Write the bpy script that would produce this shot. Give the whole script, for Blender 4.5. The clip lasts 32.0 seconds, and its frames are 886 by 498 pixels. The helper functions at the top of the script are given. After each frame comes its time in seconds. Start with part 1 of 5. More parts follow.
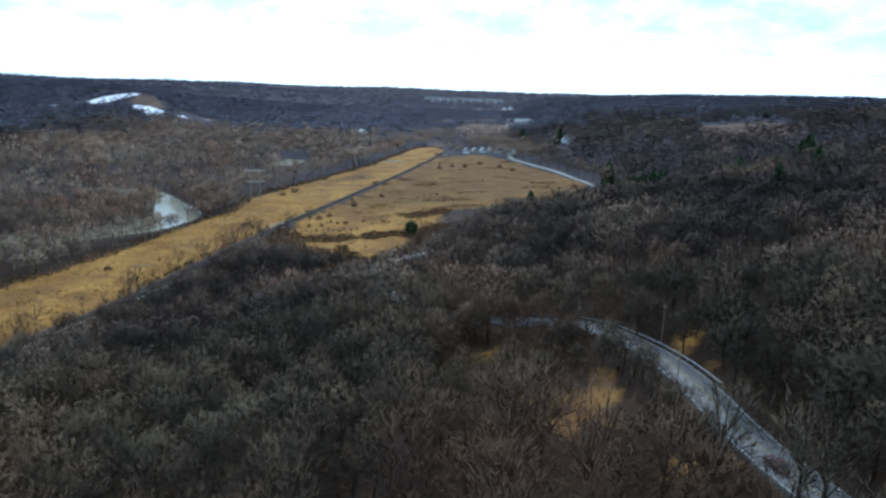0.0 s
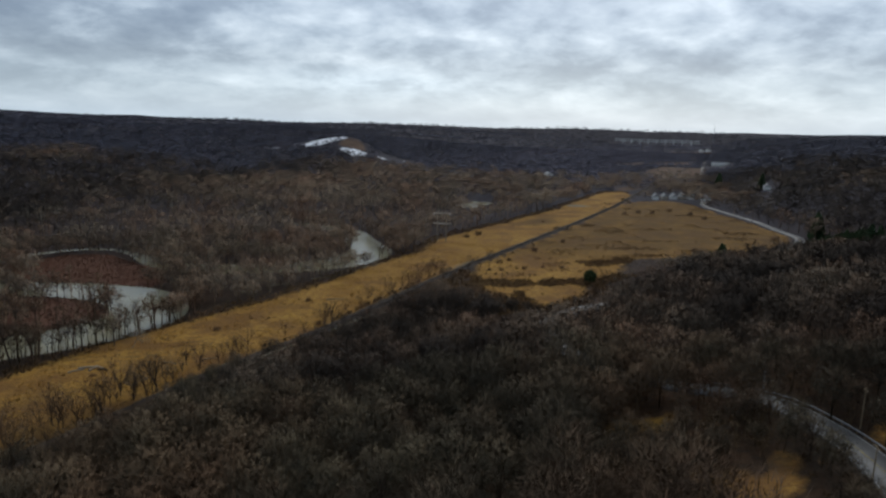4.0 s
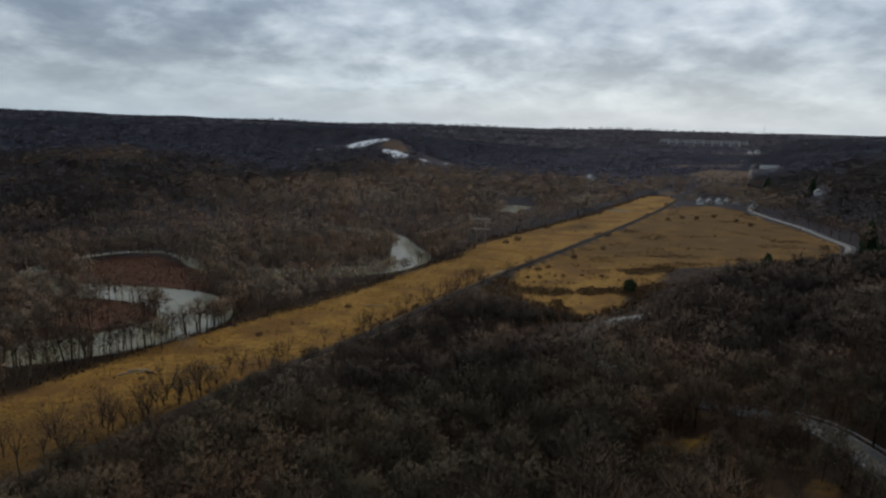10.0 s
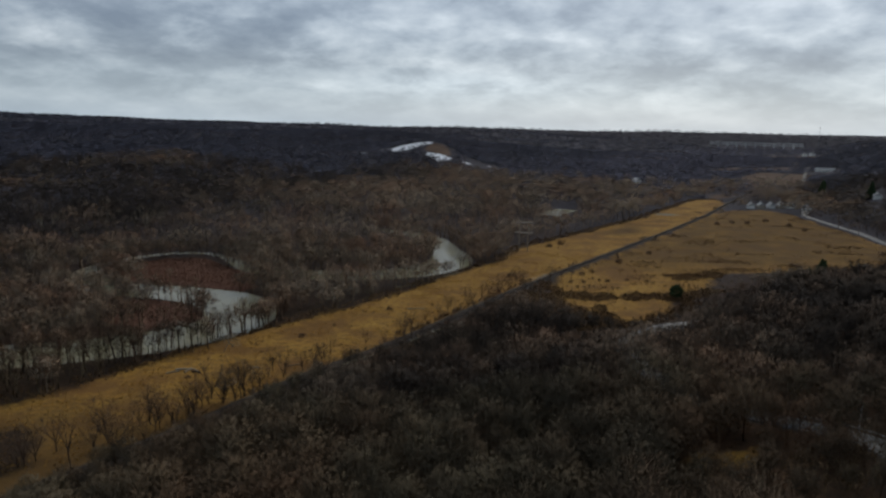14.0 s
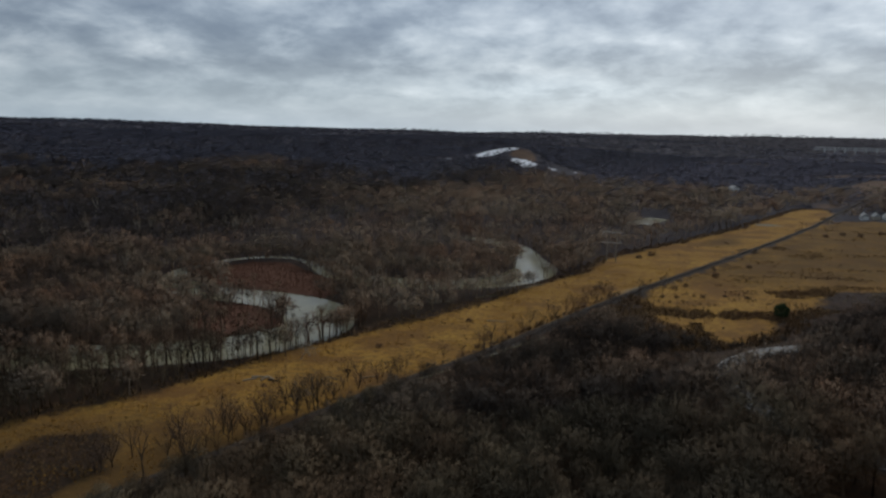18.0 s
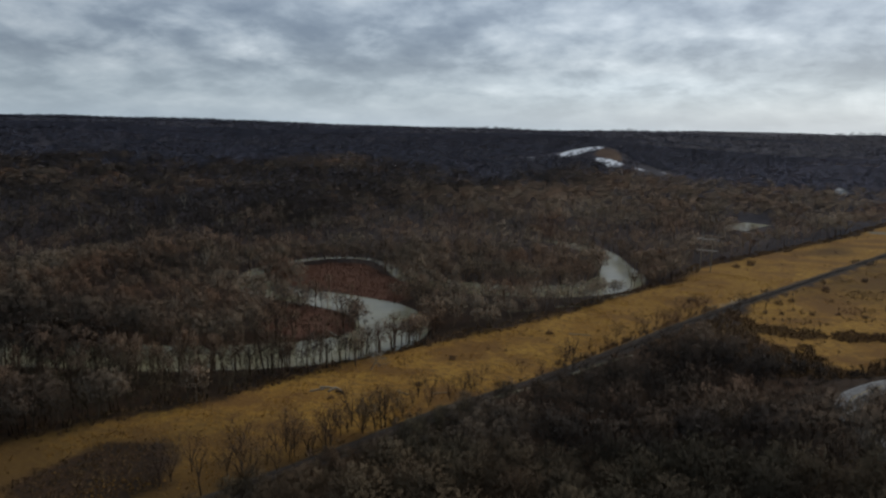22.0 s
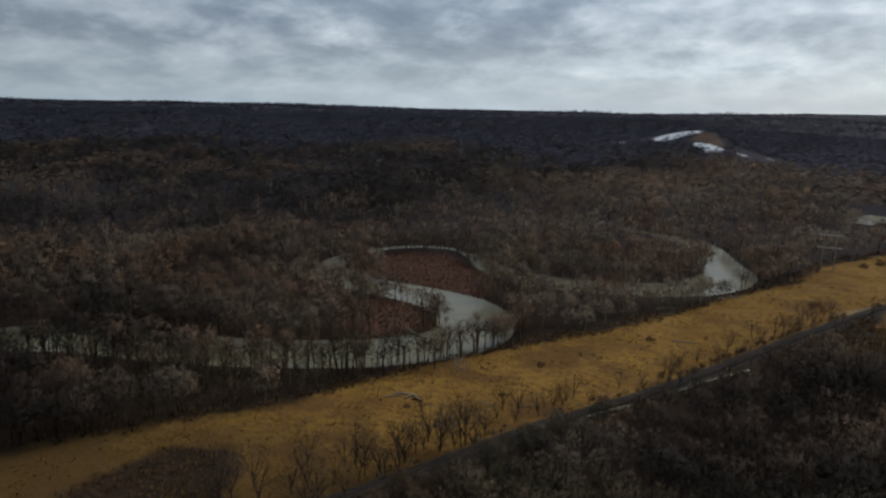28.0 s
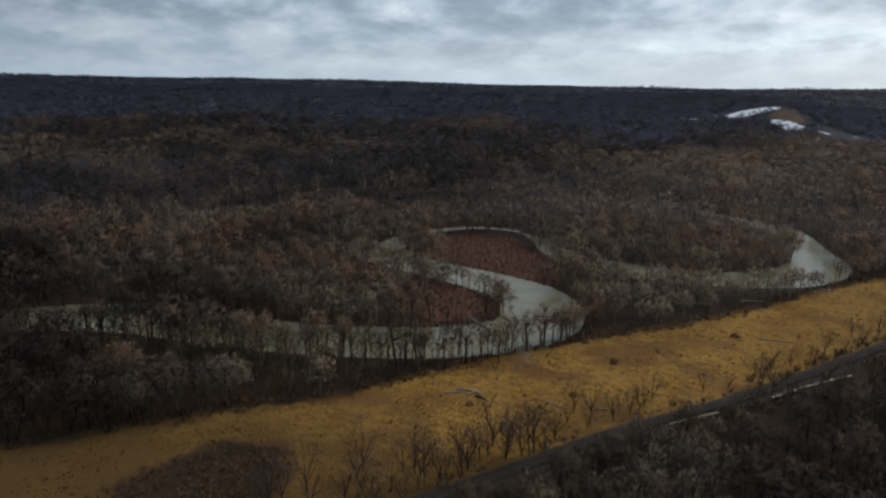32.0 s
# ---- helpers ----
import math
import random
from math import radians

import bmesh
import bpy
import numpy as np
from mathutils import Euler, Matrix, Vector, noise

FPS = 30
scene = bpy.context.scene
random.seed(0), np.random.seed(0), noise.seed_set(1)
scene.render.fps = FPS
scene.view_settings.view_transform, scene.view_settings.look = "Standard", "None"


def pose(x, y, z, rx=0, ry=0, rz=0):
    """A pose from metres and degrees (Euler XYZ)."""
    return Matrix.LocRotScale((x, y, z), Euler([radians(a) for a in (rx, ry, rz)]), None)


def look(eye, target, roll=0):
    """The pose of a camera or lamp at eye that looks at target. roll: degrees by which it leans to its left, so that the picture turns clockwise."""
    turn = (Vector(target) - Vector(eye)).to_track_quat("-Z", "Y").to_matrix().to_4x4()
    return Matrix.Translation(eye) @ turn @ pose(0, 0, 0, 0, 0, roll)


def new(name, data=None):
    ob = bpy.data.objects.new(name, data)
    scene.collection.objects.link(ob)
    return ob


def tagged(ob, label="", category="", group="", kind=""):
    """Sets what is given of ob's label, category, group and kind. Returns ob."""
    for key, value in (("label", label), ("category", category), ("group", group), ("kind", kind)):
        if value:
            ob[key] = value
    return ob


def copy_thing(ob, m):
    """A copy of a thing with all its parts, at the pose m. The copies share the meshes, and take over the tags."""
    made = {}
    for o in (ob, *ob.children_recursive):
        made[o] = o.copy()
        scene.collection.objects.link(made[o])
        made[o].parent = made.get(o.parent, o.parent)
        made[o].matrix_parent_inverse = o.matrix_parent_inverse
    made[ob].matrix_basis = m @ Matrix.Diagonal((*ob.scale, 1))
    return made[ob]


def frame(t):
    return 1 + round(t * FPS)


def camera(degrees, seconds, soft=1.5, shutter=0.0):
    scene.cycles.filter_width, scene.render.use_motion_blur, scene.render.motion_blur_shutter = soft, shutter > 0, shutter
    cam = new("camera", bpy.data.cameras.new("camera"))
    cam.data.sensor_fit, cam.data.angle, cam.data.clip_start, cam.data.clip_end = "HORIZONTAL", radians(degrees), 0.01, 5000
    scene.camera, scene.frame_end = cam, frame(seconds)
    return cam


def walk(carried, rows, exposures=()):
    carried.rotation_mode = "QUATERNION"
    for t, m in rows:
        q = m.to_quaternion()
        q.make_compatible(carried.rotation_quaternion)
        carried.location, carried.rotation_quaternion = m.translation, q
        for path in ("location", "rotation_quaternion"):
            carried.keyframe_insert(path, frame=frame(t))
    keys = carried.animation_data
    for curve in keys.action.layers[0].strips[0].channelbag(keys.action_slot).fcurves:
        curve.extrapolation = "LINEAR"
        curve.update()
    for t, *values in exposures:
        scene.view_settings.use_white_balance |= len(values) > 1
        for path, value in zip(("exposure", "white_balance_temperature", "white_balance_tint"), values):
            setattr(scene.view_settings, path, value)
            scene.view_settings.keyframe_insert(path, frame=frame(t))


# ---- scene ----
cam = camera(67.4, 32.0, soft=2.4)
PATH = [
    (0, (-2.68, 5.55, 80.90), (103.56, 277.17, 10.62), 1.95),
    (0.5, (-2.66, 4.77, 81.52), (93.78, 281.99, 19.46), 1.91),
    (1, (-2.49, 3.95, 82.18), (83.79, 286.00, 27.36), 1.86),
    (1.5, (-2.42, 3.33, 82.89), (72.84, 288.44, 27.66), 1.78),
    (2, (-2.38, 2.82, 83.55), (61.00, 290.75, 28.03), 1.75),
    (2.5, (-2.26, 2.28, 84.17), (49.23, 292.54, 28.52), 1.77),
    (3, (-2.08, 1.80, 84.70), (38.92, 293.72, 28.97), 1.69),
    (3.5, (-1.81, 1.54, 85.15), (30.95, 294.52, 29.57), 1.62),
    (5.5, (-1.04, 0.48, 86.81), (18.07, 294.75, 31.71), 1.50),
    (6, (-1.04, 0.25, 87.45), (15.42, 294.67, 32.26), 1.52),
    (6.5, (-1.01, 0.03, 87.97), (11.99, 294.62, 32.76), 1.52),
    (7, (-0.88, -0.01, 88.39), (8.50, 294.67, 32.94), 1.49),
    (7.5, (-0.81, 0.01, 88.73), (4.88, 294.77, 33.21), 1.50),
    (8, (-0.80, 0.07, 88.98), (3.79, 294.82, 33.28), 1.49),
    (8.5, (-0.70, 0.15, 89.24), (4.86, 294.86, 33.41), 1.51),
    (9, (-0.62, 0.14, 89.52), (6.08, 294.82, 33.65), 1.54),
    (9.5, (-0.57, 0.14, 89.75), (7.31, 294.77, 33.79), 1.55),
    (10, (-0.52, 0.02, 89.91), (8.30, 294.63, 34.02), 1.55),
    (10.5, (-0.44, -0.01, 90.00), (9.40, 294.59, 34.15), 1.54),
    (11, (-0.41, 0.08, 89.96), (10.42, 294.64, 34.14), 1.53),
    (11.5, (-0.41, 0.01, 89.93), (11.35, 294.54, 34.14), 1.56),
    (12, (-0.35, 0.02, 89.96), (12.27, 294.52, 34.23), 1.51),
    (12.5, (-0.21, -0.03, 89.98), (7.53, 294.65, 34.27), 1.42),
    (13, (-0.00, 0.00, 90.00), (-0.00, 294.82, 34.48), 1.36),
    (13.5, (0.12, 0.31, 89.98), (-5.42, 295.11, 34.66), 1.30),
    (14, (0.28, 0.93, 89.91), (-10.45, 295.65, 34.93), 1.25),
    (14.5, (0.56, 1.69, 89.90), (-15.25, 296.23, 35.17), 1.21),
    (16.5, (0.77, 6.56, 90.12), (-32.64, 299.88, 36.73), 1.04),
    (17, (0.52, 8.62, 89.97), (-37.85, 301.35, 36.74), 1.06),
    (17.5, (0.26, 10.65, 89.89), (-42.85, 302.74, 36.72), 1.03),
    (18, (0.00, 12.52, 89.91), (-48.12, 303.80, 36.59), 1.04),
    (18.5, (-0.27, 14.49, 90.05), (-53.13, 304.94, 36.70), 1.08),
    (19, (-0.49, 16.63, 90.13), (-58.16, 306.11, 36.53), 1.14),
    (19.5, (-0.71, 18.83, 90.09), (-63.32, 307.26, 36.38), 1.10),
    (20, (-1.07, 20.96, 90.00), (-68.21, 308.33, 36.09), 1.09),
    (20.5, (-1.55, 23.04, 89.94), (-73.14, 309.32, 35.88), 1.04),
    (21, (-2.10, 25.17, 89.97), (-77.74, 310.38, 35.79), 1.06),
    (21.5, (-2.61, 27.26, 90.10), (-81.85, 311.46, 35.75), 1.02),
    (22, (-2.99, 29.44, 90.25), (-86.03, 312.49, 35.61), 0.99),
    (22.5, (-3.38, 31.49, 90.32), (-90.38, 313.30, 35.42), 0.95),
    (23, (-3.80, 33.52, 90.34), (-94.71, 314.05, 35.24), 0.91),
    (23.5, (-4.25, 35.51, 90.27), (-98.72, 314.85, 35.09), 0.87),
    (24, (-4.75, 37.59, 90.16), (-102.76, 315.71, 35.01), 0.78),
    (24.5, (-5.37, 39.51, 90.03), (-106.91, 316.28, 34.47), 0.73),
    (25, (-6.06, 41.37, 89.96), (-111.40, 316.53, 33.49), 0.64),
    (25.5, (-6.78, 43.18, 89.90), (-115.27, 316.95, 32.60), 0.60),
    (27.5, (-10.35, 49.46, 89.53), (-126.32, 319.36, 28.67), 0.66),
    (28, (-11.54, 50.96, 89.47), (-129.46, 319.76, 27.48), 0.72),
    (28.5, (-12.65, 52.47, 89.46), (-132.33, 320.26, 26.46), 0.80),
    (29, (-13.74, 54.01, 89.49), (-135.36, 320.70, 25.57), 0.85),
    (29.5, (-14.85, 55.59, 89.56), (-138.76, 320.97, 24.61), 0.91),
    (30, (-16.06, 57.14, 89.58), (-142.50, 320.97, 23.20), 0.98),
    (30.5, (-17.12, 58.86, 89.44), (-146.34, 320.95, 21.55), 0.87),
    (31, (-18.21, 60.70, 89.15), (-150.43, 320.92, 19.87), 0.69),
    (31.5, (-19.42, 62.55, 88.87), (-155.84, 320.26, 18.33), 0.58),
    (32, (-20.71, 64.50, 88.63), (-160.93, 319.68, 16.35), 0.54),
]
EXPOSURE = [(0.0, 1.46, 5050, 3), (1.0, 1.10, 5250, 5), (2.0, 0.76, 5700, 7), (3.5, 0.42, 6100, 9), (6.0, 0.06, 6350, 10), (26.0, 0.06, 6350, 10), (30.0, 0.16, 6300, 10), (32.0, 0.34, 6250, 10)]
walk(cam, [(t, look(eye, target, roll)) for t, eye, target, roll in PATH], EXPOSURE)

# ---- world, sun, exposure ----
SUN_AZ, SUN_EL = 20.0, 38.0          # degrees east of +y, above the horizon
world = bpy.data.worlds.new("overcast_sky")
scene.world = world
world.use_nodes = True
wn, wl = world.node_tree.nodes, world.node_tree.links
wn.clear()


def wnode(kind, **inputs):
    n = wn.new(kind)
    for key, value in inputs.items():
        if key in n.inputs:
            n.inputs[key].default_value = value
    return n


w_out = wnode("ShaderNodeOutputWorld")
w_bg = wnode("ShaderNodeBackground")
w_sky = wnode("ShaderNodeTexSky")
w_sky.sky_type = "NISHITA"
w_sky.sun_disc = False
w_sky.sun_elevation, w_sky.sun_rotation = radians(SUN_EL), radians(SUN_AZ)
w_tc = wnode("ShaderNodeTexCoord")
w_sep = wnode("ShaderNodeSeparateXYZ")
wl.new(w_tc.outputs["Generated"], w_sep.inputs[0])


def wmath(op, a, b=None, clamp=False):
    n = wn.new("ShaderNodeMath")
    n.operation, n.use_clamp = op, clamp
    for i, v in enumerate((a, b)):
        if v is None:
            continue
        if isinstance(v, (int, float)):
            n.inputs[i].default_value = v
        else:
            wl.new(v, n.inputs[i])
    return n.outputs[0]


# a cloud deck seen in perspective: the direction divided by its height
w_up = wmath("MAXIMUM", w_sep.outputs[2], 0.0)


def wdeck(lift, seed):
    """Where the view meets the cloud deck, looking a little higher by lift."""
    den = wmath("ADD", w_up, 0.33 + lift)
    vec = wn.new("ShaderNodeCombineXYZ")
    wl.new(wmath("DIVIDE", w_sep.outputs[0], den), vec.inputs[0])
    wl.new(wmath("DIVIDE", w_sep.outputs[1], den), vec.inputs[1])
    vec.inputs[2].default_value = seed
    return vec.outputs[0]


def wnoise(vec, scale, detail, rough, dist):
    n = wn.new("ShaderNodeTexNoise")
    n.inputs["Scale"].default_value = scale
    n.inputs["Detail"].default_value = detail
    n.inputs["Roughness"].default_value = rough
    n.inputs["Distortion"].default_value = dist
    wl.new(vec, n.inputs["Vector"])
    return n.outputs[0]


w_deck, w_above = wdeck(0.0, 4.3), wdeck(0.03, 4.3)
w_n1 = wnoise(w_deck, 4.1, 10.0, 0.56, 0.2)
w_n2 = wnoise(w_deck, 1.5, 2.0, 0.5, 0.0)
w_relief = wmath("MULTIPLY", wmath("SUBTRACT", wnoise(w_deck, 4.6, 7.0, 0.55, 0.15), wnoise(w_above, 4.6, 7.0, 0.55, 0.15)), 0.4)
# cloud layers by height: pale low down, sunlit tops, then the grey undersides
w_layer = wn.new("ShaderNodeValToRGB")
wl.new(wmath("MULTIPLY", wmath("ADD", w_up, wmath("MULTIPLY", wmath("SUBTRACT", w_n1, 0.5), 0.07)), 4.0, True), w_layer.inputs[0])
lr = w_layer.color_ramp
lr.elements[0].position, lr.elements[0].color = 0.0, (0.56, 0.56, 0.56, 1)
lr.elements[1].position, lr.elements[1].color = 1.0, (0.5, 0.5, 0.5, 1)
for pos, v in ((0.17, 0.58), (0.24, 0.66), (0.31, 0.40), (0.42, 0.41), (0.56, 0.54), (0.72, 0.47)):
    lr.elements.new(pos).color = (v, v, v, 1)
w_sum = wmath("ADD", wmath("ADD", wmath("MULTIPLY", w_n1, 0.74), wmath("MULTIPLY", w_n2, 0.32)), wmath("ADD", w_relief, wmath("MULTIPLY", w_layer.outputs[0], 0.28)))
w_sum = wmath("ADD", w_sum, -0.08)
w_ramp = wn.new("ShaderNodeValToRGB")
wl.new(w_sum, w_ramp.inputs[0])
cr = w_ramp.color_ramp
cr.elements[0].position, cr.elements[0].color = 0.40, (0.21, 0.26, 0.34, 1)
cr.elements[1].position, cr.elements[1].color = 0.84, (0.82, 0.89, 0.95, 1)
for pos, col in ((0.52, (0.30, 0.36, 0.44, 1)), (0.60, (0.42, 0.49, 0.57, 1)), (0.69, (0.55, 0.62, 0.69, 1))):
    cr.elements.new(pos).color = col
# pale band of thin cloud low over the horizon
w_band = wn.new("ShaderNodeMapRange")
w_band.inputs["From Min"].default_value, w_band.inputs["From Max"].default_value = 0.0, 0.085
w_band.inputs["To Min"].default_value, w_band.inputs["To Max"].default_value = 0.8, 0.0
wl.new(w_up, w_band.inputs["Value"])
w_mix = wn.new("ShaderNodeMix")
w_mix.data_type = "RGBA"
wl.new(w_band.outputs[0], w_mix.inputs[0])
wl.new(w_ramp.outputs[0], w_mix.inputs[6])
w_mix.inputs[7].default_value = (0.53, 0.66, 0.77, 1)
# the clear sky behind lends a little blue
w_skyw = wn.new("ShaderNodeMix")
w_skyw.data_type, w_skyw.blend_type = "RGBA", "ADD"
w_skyw.inputs[0].default_value = 0.02
wl.new(w_mix.outputs[2], w_skyw.inputs[6])
wl.new(w_sky.outputs[0], w_skyw.inputs[7])
# thin cloud glows more towards the sun
w_toward = wmath("ADD", wmath("MULTIPLY", w_sep.outputs[0], math.sin(radians(SUN_AZ))), wmath("MULTIPLY", w_sep.outputs[1], math.cos(radians(SUN_AZ))))
w_glow = wmath("ADD", wmath("MULTIPLY", wmath("MAXIMUM", w_toward, 0.0), 0.32), 0.70)
# a thin place in the deck, low down, where the sun's light comes through
w_bx = wmath("DIVIDE", wmath("SUBTRACT", w_sep.outputs[0], 0.0), 0.15)
w_bz = wmath("DIVIDE", wmath("SUBTRACT", w_sep.outputs[2], 0.056), 0.02)
w_gap = wmath("POWER", 2.718, wmath("MULTIPLY", wmath("ADD", wmath("MULTIPLY", w_bx, w_bx), wmath("MULTIPLY", w_bz, w_bz)), -1.0))
w_gap = wmath("MULTIPLY", wmath("MULTIPLY", w_gap, wmath("GREATER_THAN", w_sep.outputs[1], 0.0)), wmath("MULTIPLY", w_n1, 0.45))
w_glow = wmath("ADD", w_glow, w_gap)
w_tone = wn.new("ShaderNodeVectorMath")
w_tone.operation = "SCALE"
wl.new(w_skyw.outputs[2], w_tone.inputs[0])
wl.new(w_glow, w_tone.inputs["Scale"])
wl.new(w_tone.outputs[0], w_bg.inputs["Color"])
w_bg.inputs["Strength"].default_value = 0.74
wl.new(w_bg.outputs[0], w_out.inputs["Surface"])

sun_data = bpy.data.lights.new("sun", "SUN")
sun_data.energy, sun_data.angle, sun_data.color = 1.0, radians(25), (1.0, 0.93, 0.83)
sun = new("sun", sun_data)
_el, _az = radians(SUN_EL), radians(SUN_AZ)
sun.matrix_world = look((0, 0, 600), (-600 * math.cos(_el) * math.sin(_az), -600 * math.cos(_el) * math.cos(_az), 600 - 600 * math.sin(_el)))

# ---- materials ----


class Mat:
    """A small builder of node materials."""

    def __init__(self, name, rough=0.9, spec=0.2):
        self.m = bpy.data.materials.new(name)
        self.m.use_nodes = True
        self.n, self.l = self.m.node_tree.nodes, self.m.node_tree.links
        self.b = self.n["Principled BSDF"]
        self.b.inputs["Roughness"].default_value = rough
        self.b.inputs["Specular IOR Level"].default_value = spec
        self.geo = self.n.new("ShaderNodeNewGeometry")

    def link(self, v, sock):
        if isinstance(v, (int, float)):
            sock.default_value = v
        elif isinstance(v, tuple):
            sock.default_value = (*v, 1) if len(v) == 3 and sock.type == "RGBA" else v
        else:
            self.l.new(v, sock)

    def noise(self, scale, detail=4.0, rough=0.55, stretch=None):
        n = self.n.new("ShaderNodeTexNoise")
        n.inputs["Scale"].default_value, n.inputs["Detail"].default_value, n.inputs["Roughness"].default_value = scale, detail, rough
        vec = self.geo.outputs["Position"]
        if stretch:
            k = self.n.new("ShaderNodeVectorMath")
            k.operation = "MULTIPLY"
            self.l.new(vec, k.inputs[0])
            k.inputs[1].default_value = stretch
            vec = k.outputs[0]
        self.l.new(vec, n.inputs["Vector"])
        return n.outputs[0]

    def math(self, op, a, b=0.0, clamp=False):
        n = self.n.new("ShaderNodeMath")
        n.operation, n.use_clamp = op, clamp
        self.link(a, n.inputs[0])
        self.link(b, n.inputs[1])
        return n.outputs[0]

    def range(self, v, a, b, c=0.0, d=1.0):
        n = self.n.new("ShaderNodeMapRange")
        for i, x in enumerate((v, a, b, c, d)):
            self.link(x, n.inputs[i])
        return n.outputs[0]

    def mix(self, f, a, b, blend="MIX"):
        n = self.n.new("ShaderNodeMix")
        n.data_type, n.blend_type = "RGBA", blend
        self.link(f, n.inputs[0])
        self.link(a, n.inputs[6])
        self.link(b, n.inputs[7])
        return n.outputs[2]

    def attr(self, name):
        n = self.n.new("ShaderNodeAttribute")
        n.attribute_name = name
        return n.outputs["Fac"]

    def random(self):
        return self.n.new("ShaderNodeObjectInfo").outputs["Random"]

    def island(self):
        return self.geo.outputs["Random Per Island"]

    def colour(self, v):
        self.link(v, self.b.inputs["Base Color"])
        return self

    def bump(self, v, strength, dist):
        n = self.n.new("ShaderNodeBump")
        n.inputs["Strength"].default_value, n.inputs["Distance"].default_value = strength, dist
        self.l.new(v, n.inputs["Height"])
        self.l.new(n.outputs[0], self.b.inputs["Normal"])
        return self


def two_tone(name, a, b, scale, rough=0.85, spec=0.2, fine=None, bump=0.0, metal=0.0, rnd=0.0):
    """A surface of two close colours, mottled at two scales."""
    k = Mat(name, rough, spec)
    f = k.math("ADD", k.math("MULTIPLY", k.noise(scale), 0.6), k.math("MULTIPLY", k.noise(fine or scale * 9), 0.4))
    c = k.mix(k.range(f, 0.35, 0.65), a, b)
    if rnd:
        c = k.mix(k.math("MULTIPLY", k.random(), rnd), c, (0.0, 0.0, 0.0))
    k.colour(c)
    k.b.inputs["Metallic"].default_value = metal
    if bump:
        k.bump(k.noise(fine or scale * 9), bump, 0.05)
    return k.m


def bark_mat(name, a, b, by_tree, red=(0.155, 0.084, 0.052), patch=0.65):
    """Bark and twigs: each tree its own tone, and patches of ruddier growth."""
    k = Mat(name, 0.95, 0.1)
    c = k.mix(k.attr("tone") if by_tree else k.random(), a, b)
    f = k.range(k.noise(0.022, 4, 0.6), 0.42, 0.66, 0.0, patch)
    if by_tree:
        f = k.math("MULTIPLY", f, k.range(k.attr("tone"), 0.05, 0.5, 0.05, 1.0))
    c = k.mix(f, c, red)
    c = k.mix(k.range(k.noise(0.9, 3), 0.4, 0.7, 0.0, 0.15), c, k.mix(0.6, c, (0.02, 0.018, 0.016)))
    k.colour(c)
    if by_tree:
        gaps = k.range(k.noise(5.0, 2, 0.6), 0.34, 0.66, 0.28, 0.6)
        k.link(k.math("SUBTRACT", 1.0, k.math("MULTIPLY", k.attr("spray"), k.math("SUBTRACT", 1.0, gaps))), k.b.inputs["Alpha"])
    return k.m


M_TRUNK = bark_mat("grey_bark", (0.04, 0.03, 0.023), (0.085, 0.065, 0.047), False)
M_TWIG = bark_mat("bare_twigs", (0.055, 0.044, 0.03), (0.125, 0.101, 0.068), False)
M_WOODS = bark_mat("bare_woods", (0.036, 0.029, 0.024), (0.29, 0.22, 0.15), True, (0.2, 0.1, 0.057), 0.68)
M_WOODS_NEAR = bark_mat("hillside_twigs", (0.038, 0.032, 0.022), (0.14, 0.113, 0.069), True, (0.12, 0.066, 0.038), 0.65)
M_THICKET = bark_mat("thicket_twigs", (0.075, 0.05, 0.03), (0.26, 0.205, 0.12), True, (0.16, 0.085, 0.045), 0.6)
M_SHRUB = bark_mat("brown_shrub_twigs", (0.12, 0.075, 0.04), (0.22, 0.145, 0.075), True)
# far twigs in blue-grey: the haze of distance painted into their colour
M_WOODS_HAZE = bark_mat("far_woods_haze_tint", (0.048, 0.051, 0.071), (0.092, 0.095, 0.13), True, (0.09, 0.07, 0.08), 0.5)
M_TUSSOCK = bark_mat("brown_tussock_grass", (0.12, 0.068, 0.025), (0.24, 0.14, 0.05), True, (0.15, 0.08, 0.03), 0.5)
M_PALE = two_tone("pale_bark", (0.38, 0.33, 0.25), (0.26, 0.22, 0.165), 2.0)
M_PINE = bark_mat("evergreen_needles", (0.042, 0.075, 0.034), (0.08, 0.125, 0.054), False, (0.06, 0.085, 0.04))
M_BUSH = bark_mat("red_brush", (0.135, 0.071, 0.048), (0.17, 0.09, 0.06), True, (0.17, 0.075, 0.045), 0.5)
M_BRUSH = bark_mat("dark_brush_twigs", (0.075, 0.05, 0.034), (0.13, 0.085, 0.055), False, (0.12, 0.06, 0.04), 0.5)
M_SAPLING = bark_mat("dark_sapling_twigs", (0.085, 0.063, 0.042), (0.17, 0.13, 0.088), False)
M_GRASS = bark_mat("dry_reed_blades", (0.27, 0.133, 0.025), (0.45, 0.25, 0.052), True, (0.24, 0.13, 0.04), 0.6)

# ground: leaf litter, dry marsh grass, red brush, gravel and snow by zone
g = Mat("ground_cover", 0.95, 0.1)
wob = g.math("ADD", g.math("MULTIPLY", g.math("SUBTRACT", g.noise(0.11, 5, 0.6), 0.5), 16.0), g.math("MULTIPLY", g.math("SUBTRACT", g.noise(0.028, 3), 0.5), 14.0))
litter = g.mix(g.range(g.noise(0.02, 6, 0.6), 0.35, 0.66), (0.03, 0.02, 0.012), (0.075, 0.04, 0.021))
litter = g.mix(g.range(g.noise(0.45, 4), 0.42, 0.7), litter, (0.028, 0.02, 0.014))
# floor of the far woods, its colour tinted blue-grey as painted haze
woodland_haze = g.mix(g.range(g.noise(0.06, 5, 0.7), 0.35, 0.65), (0.045, 0.042, 0.052), (0.072, 0.066, 0.078))
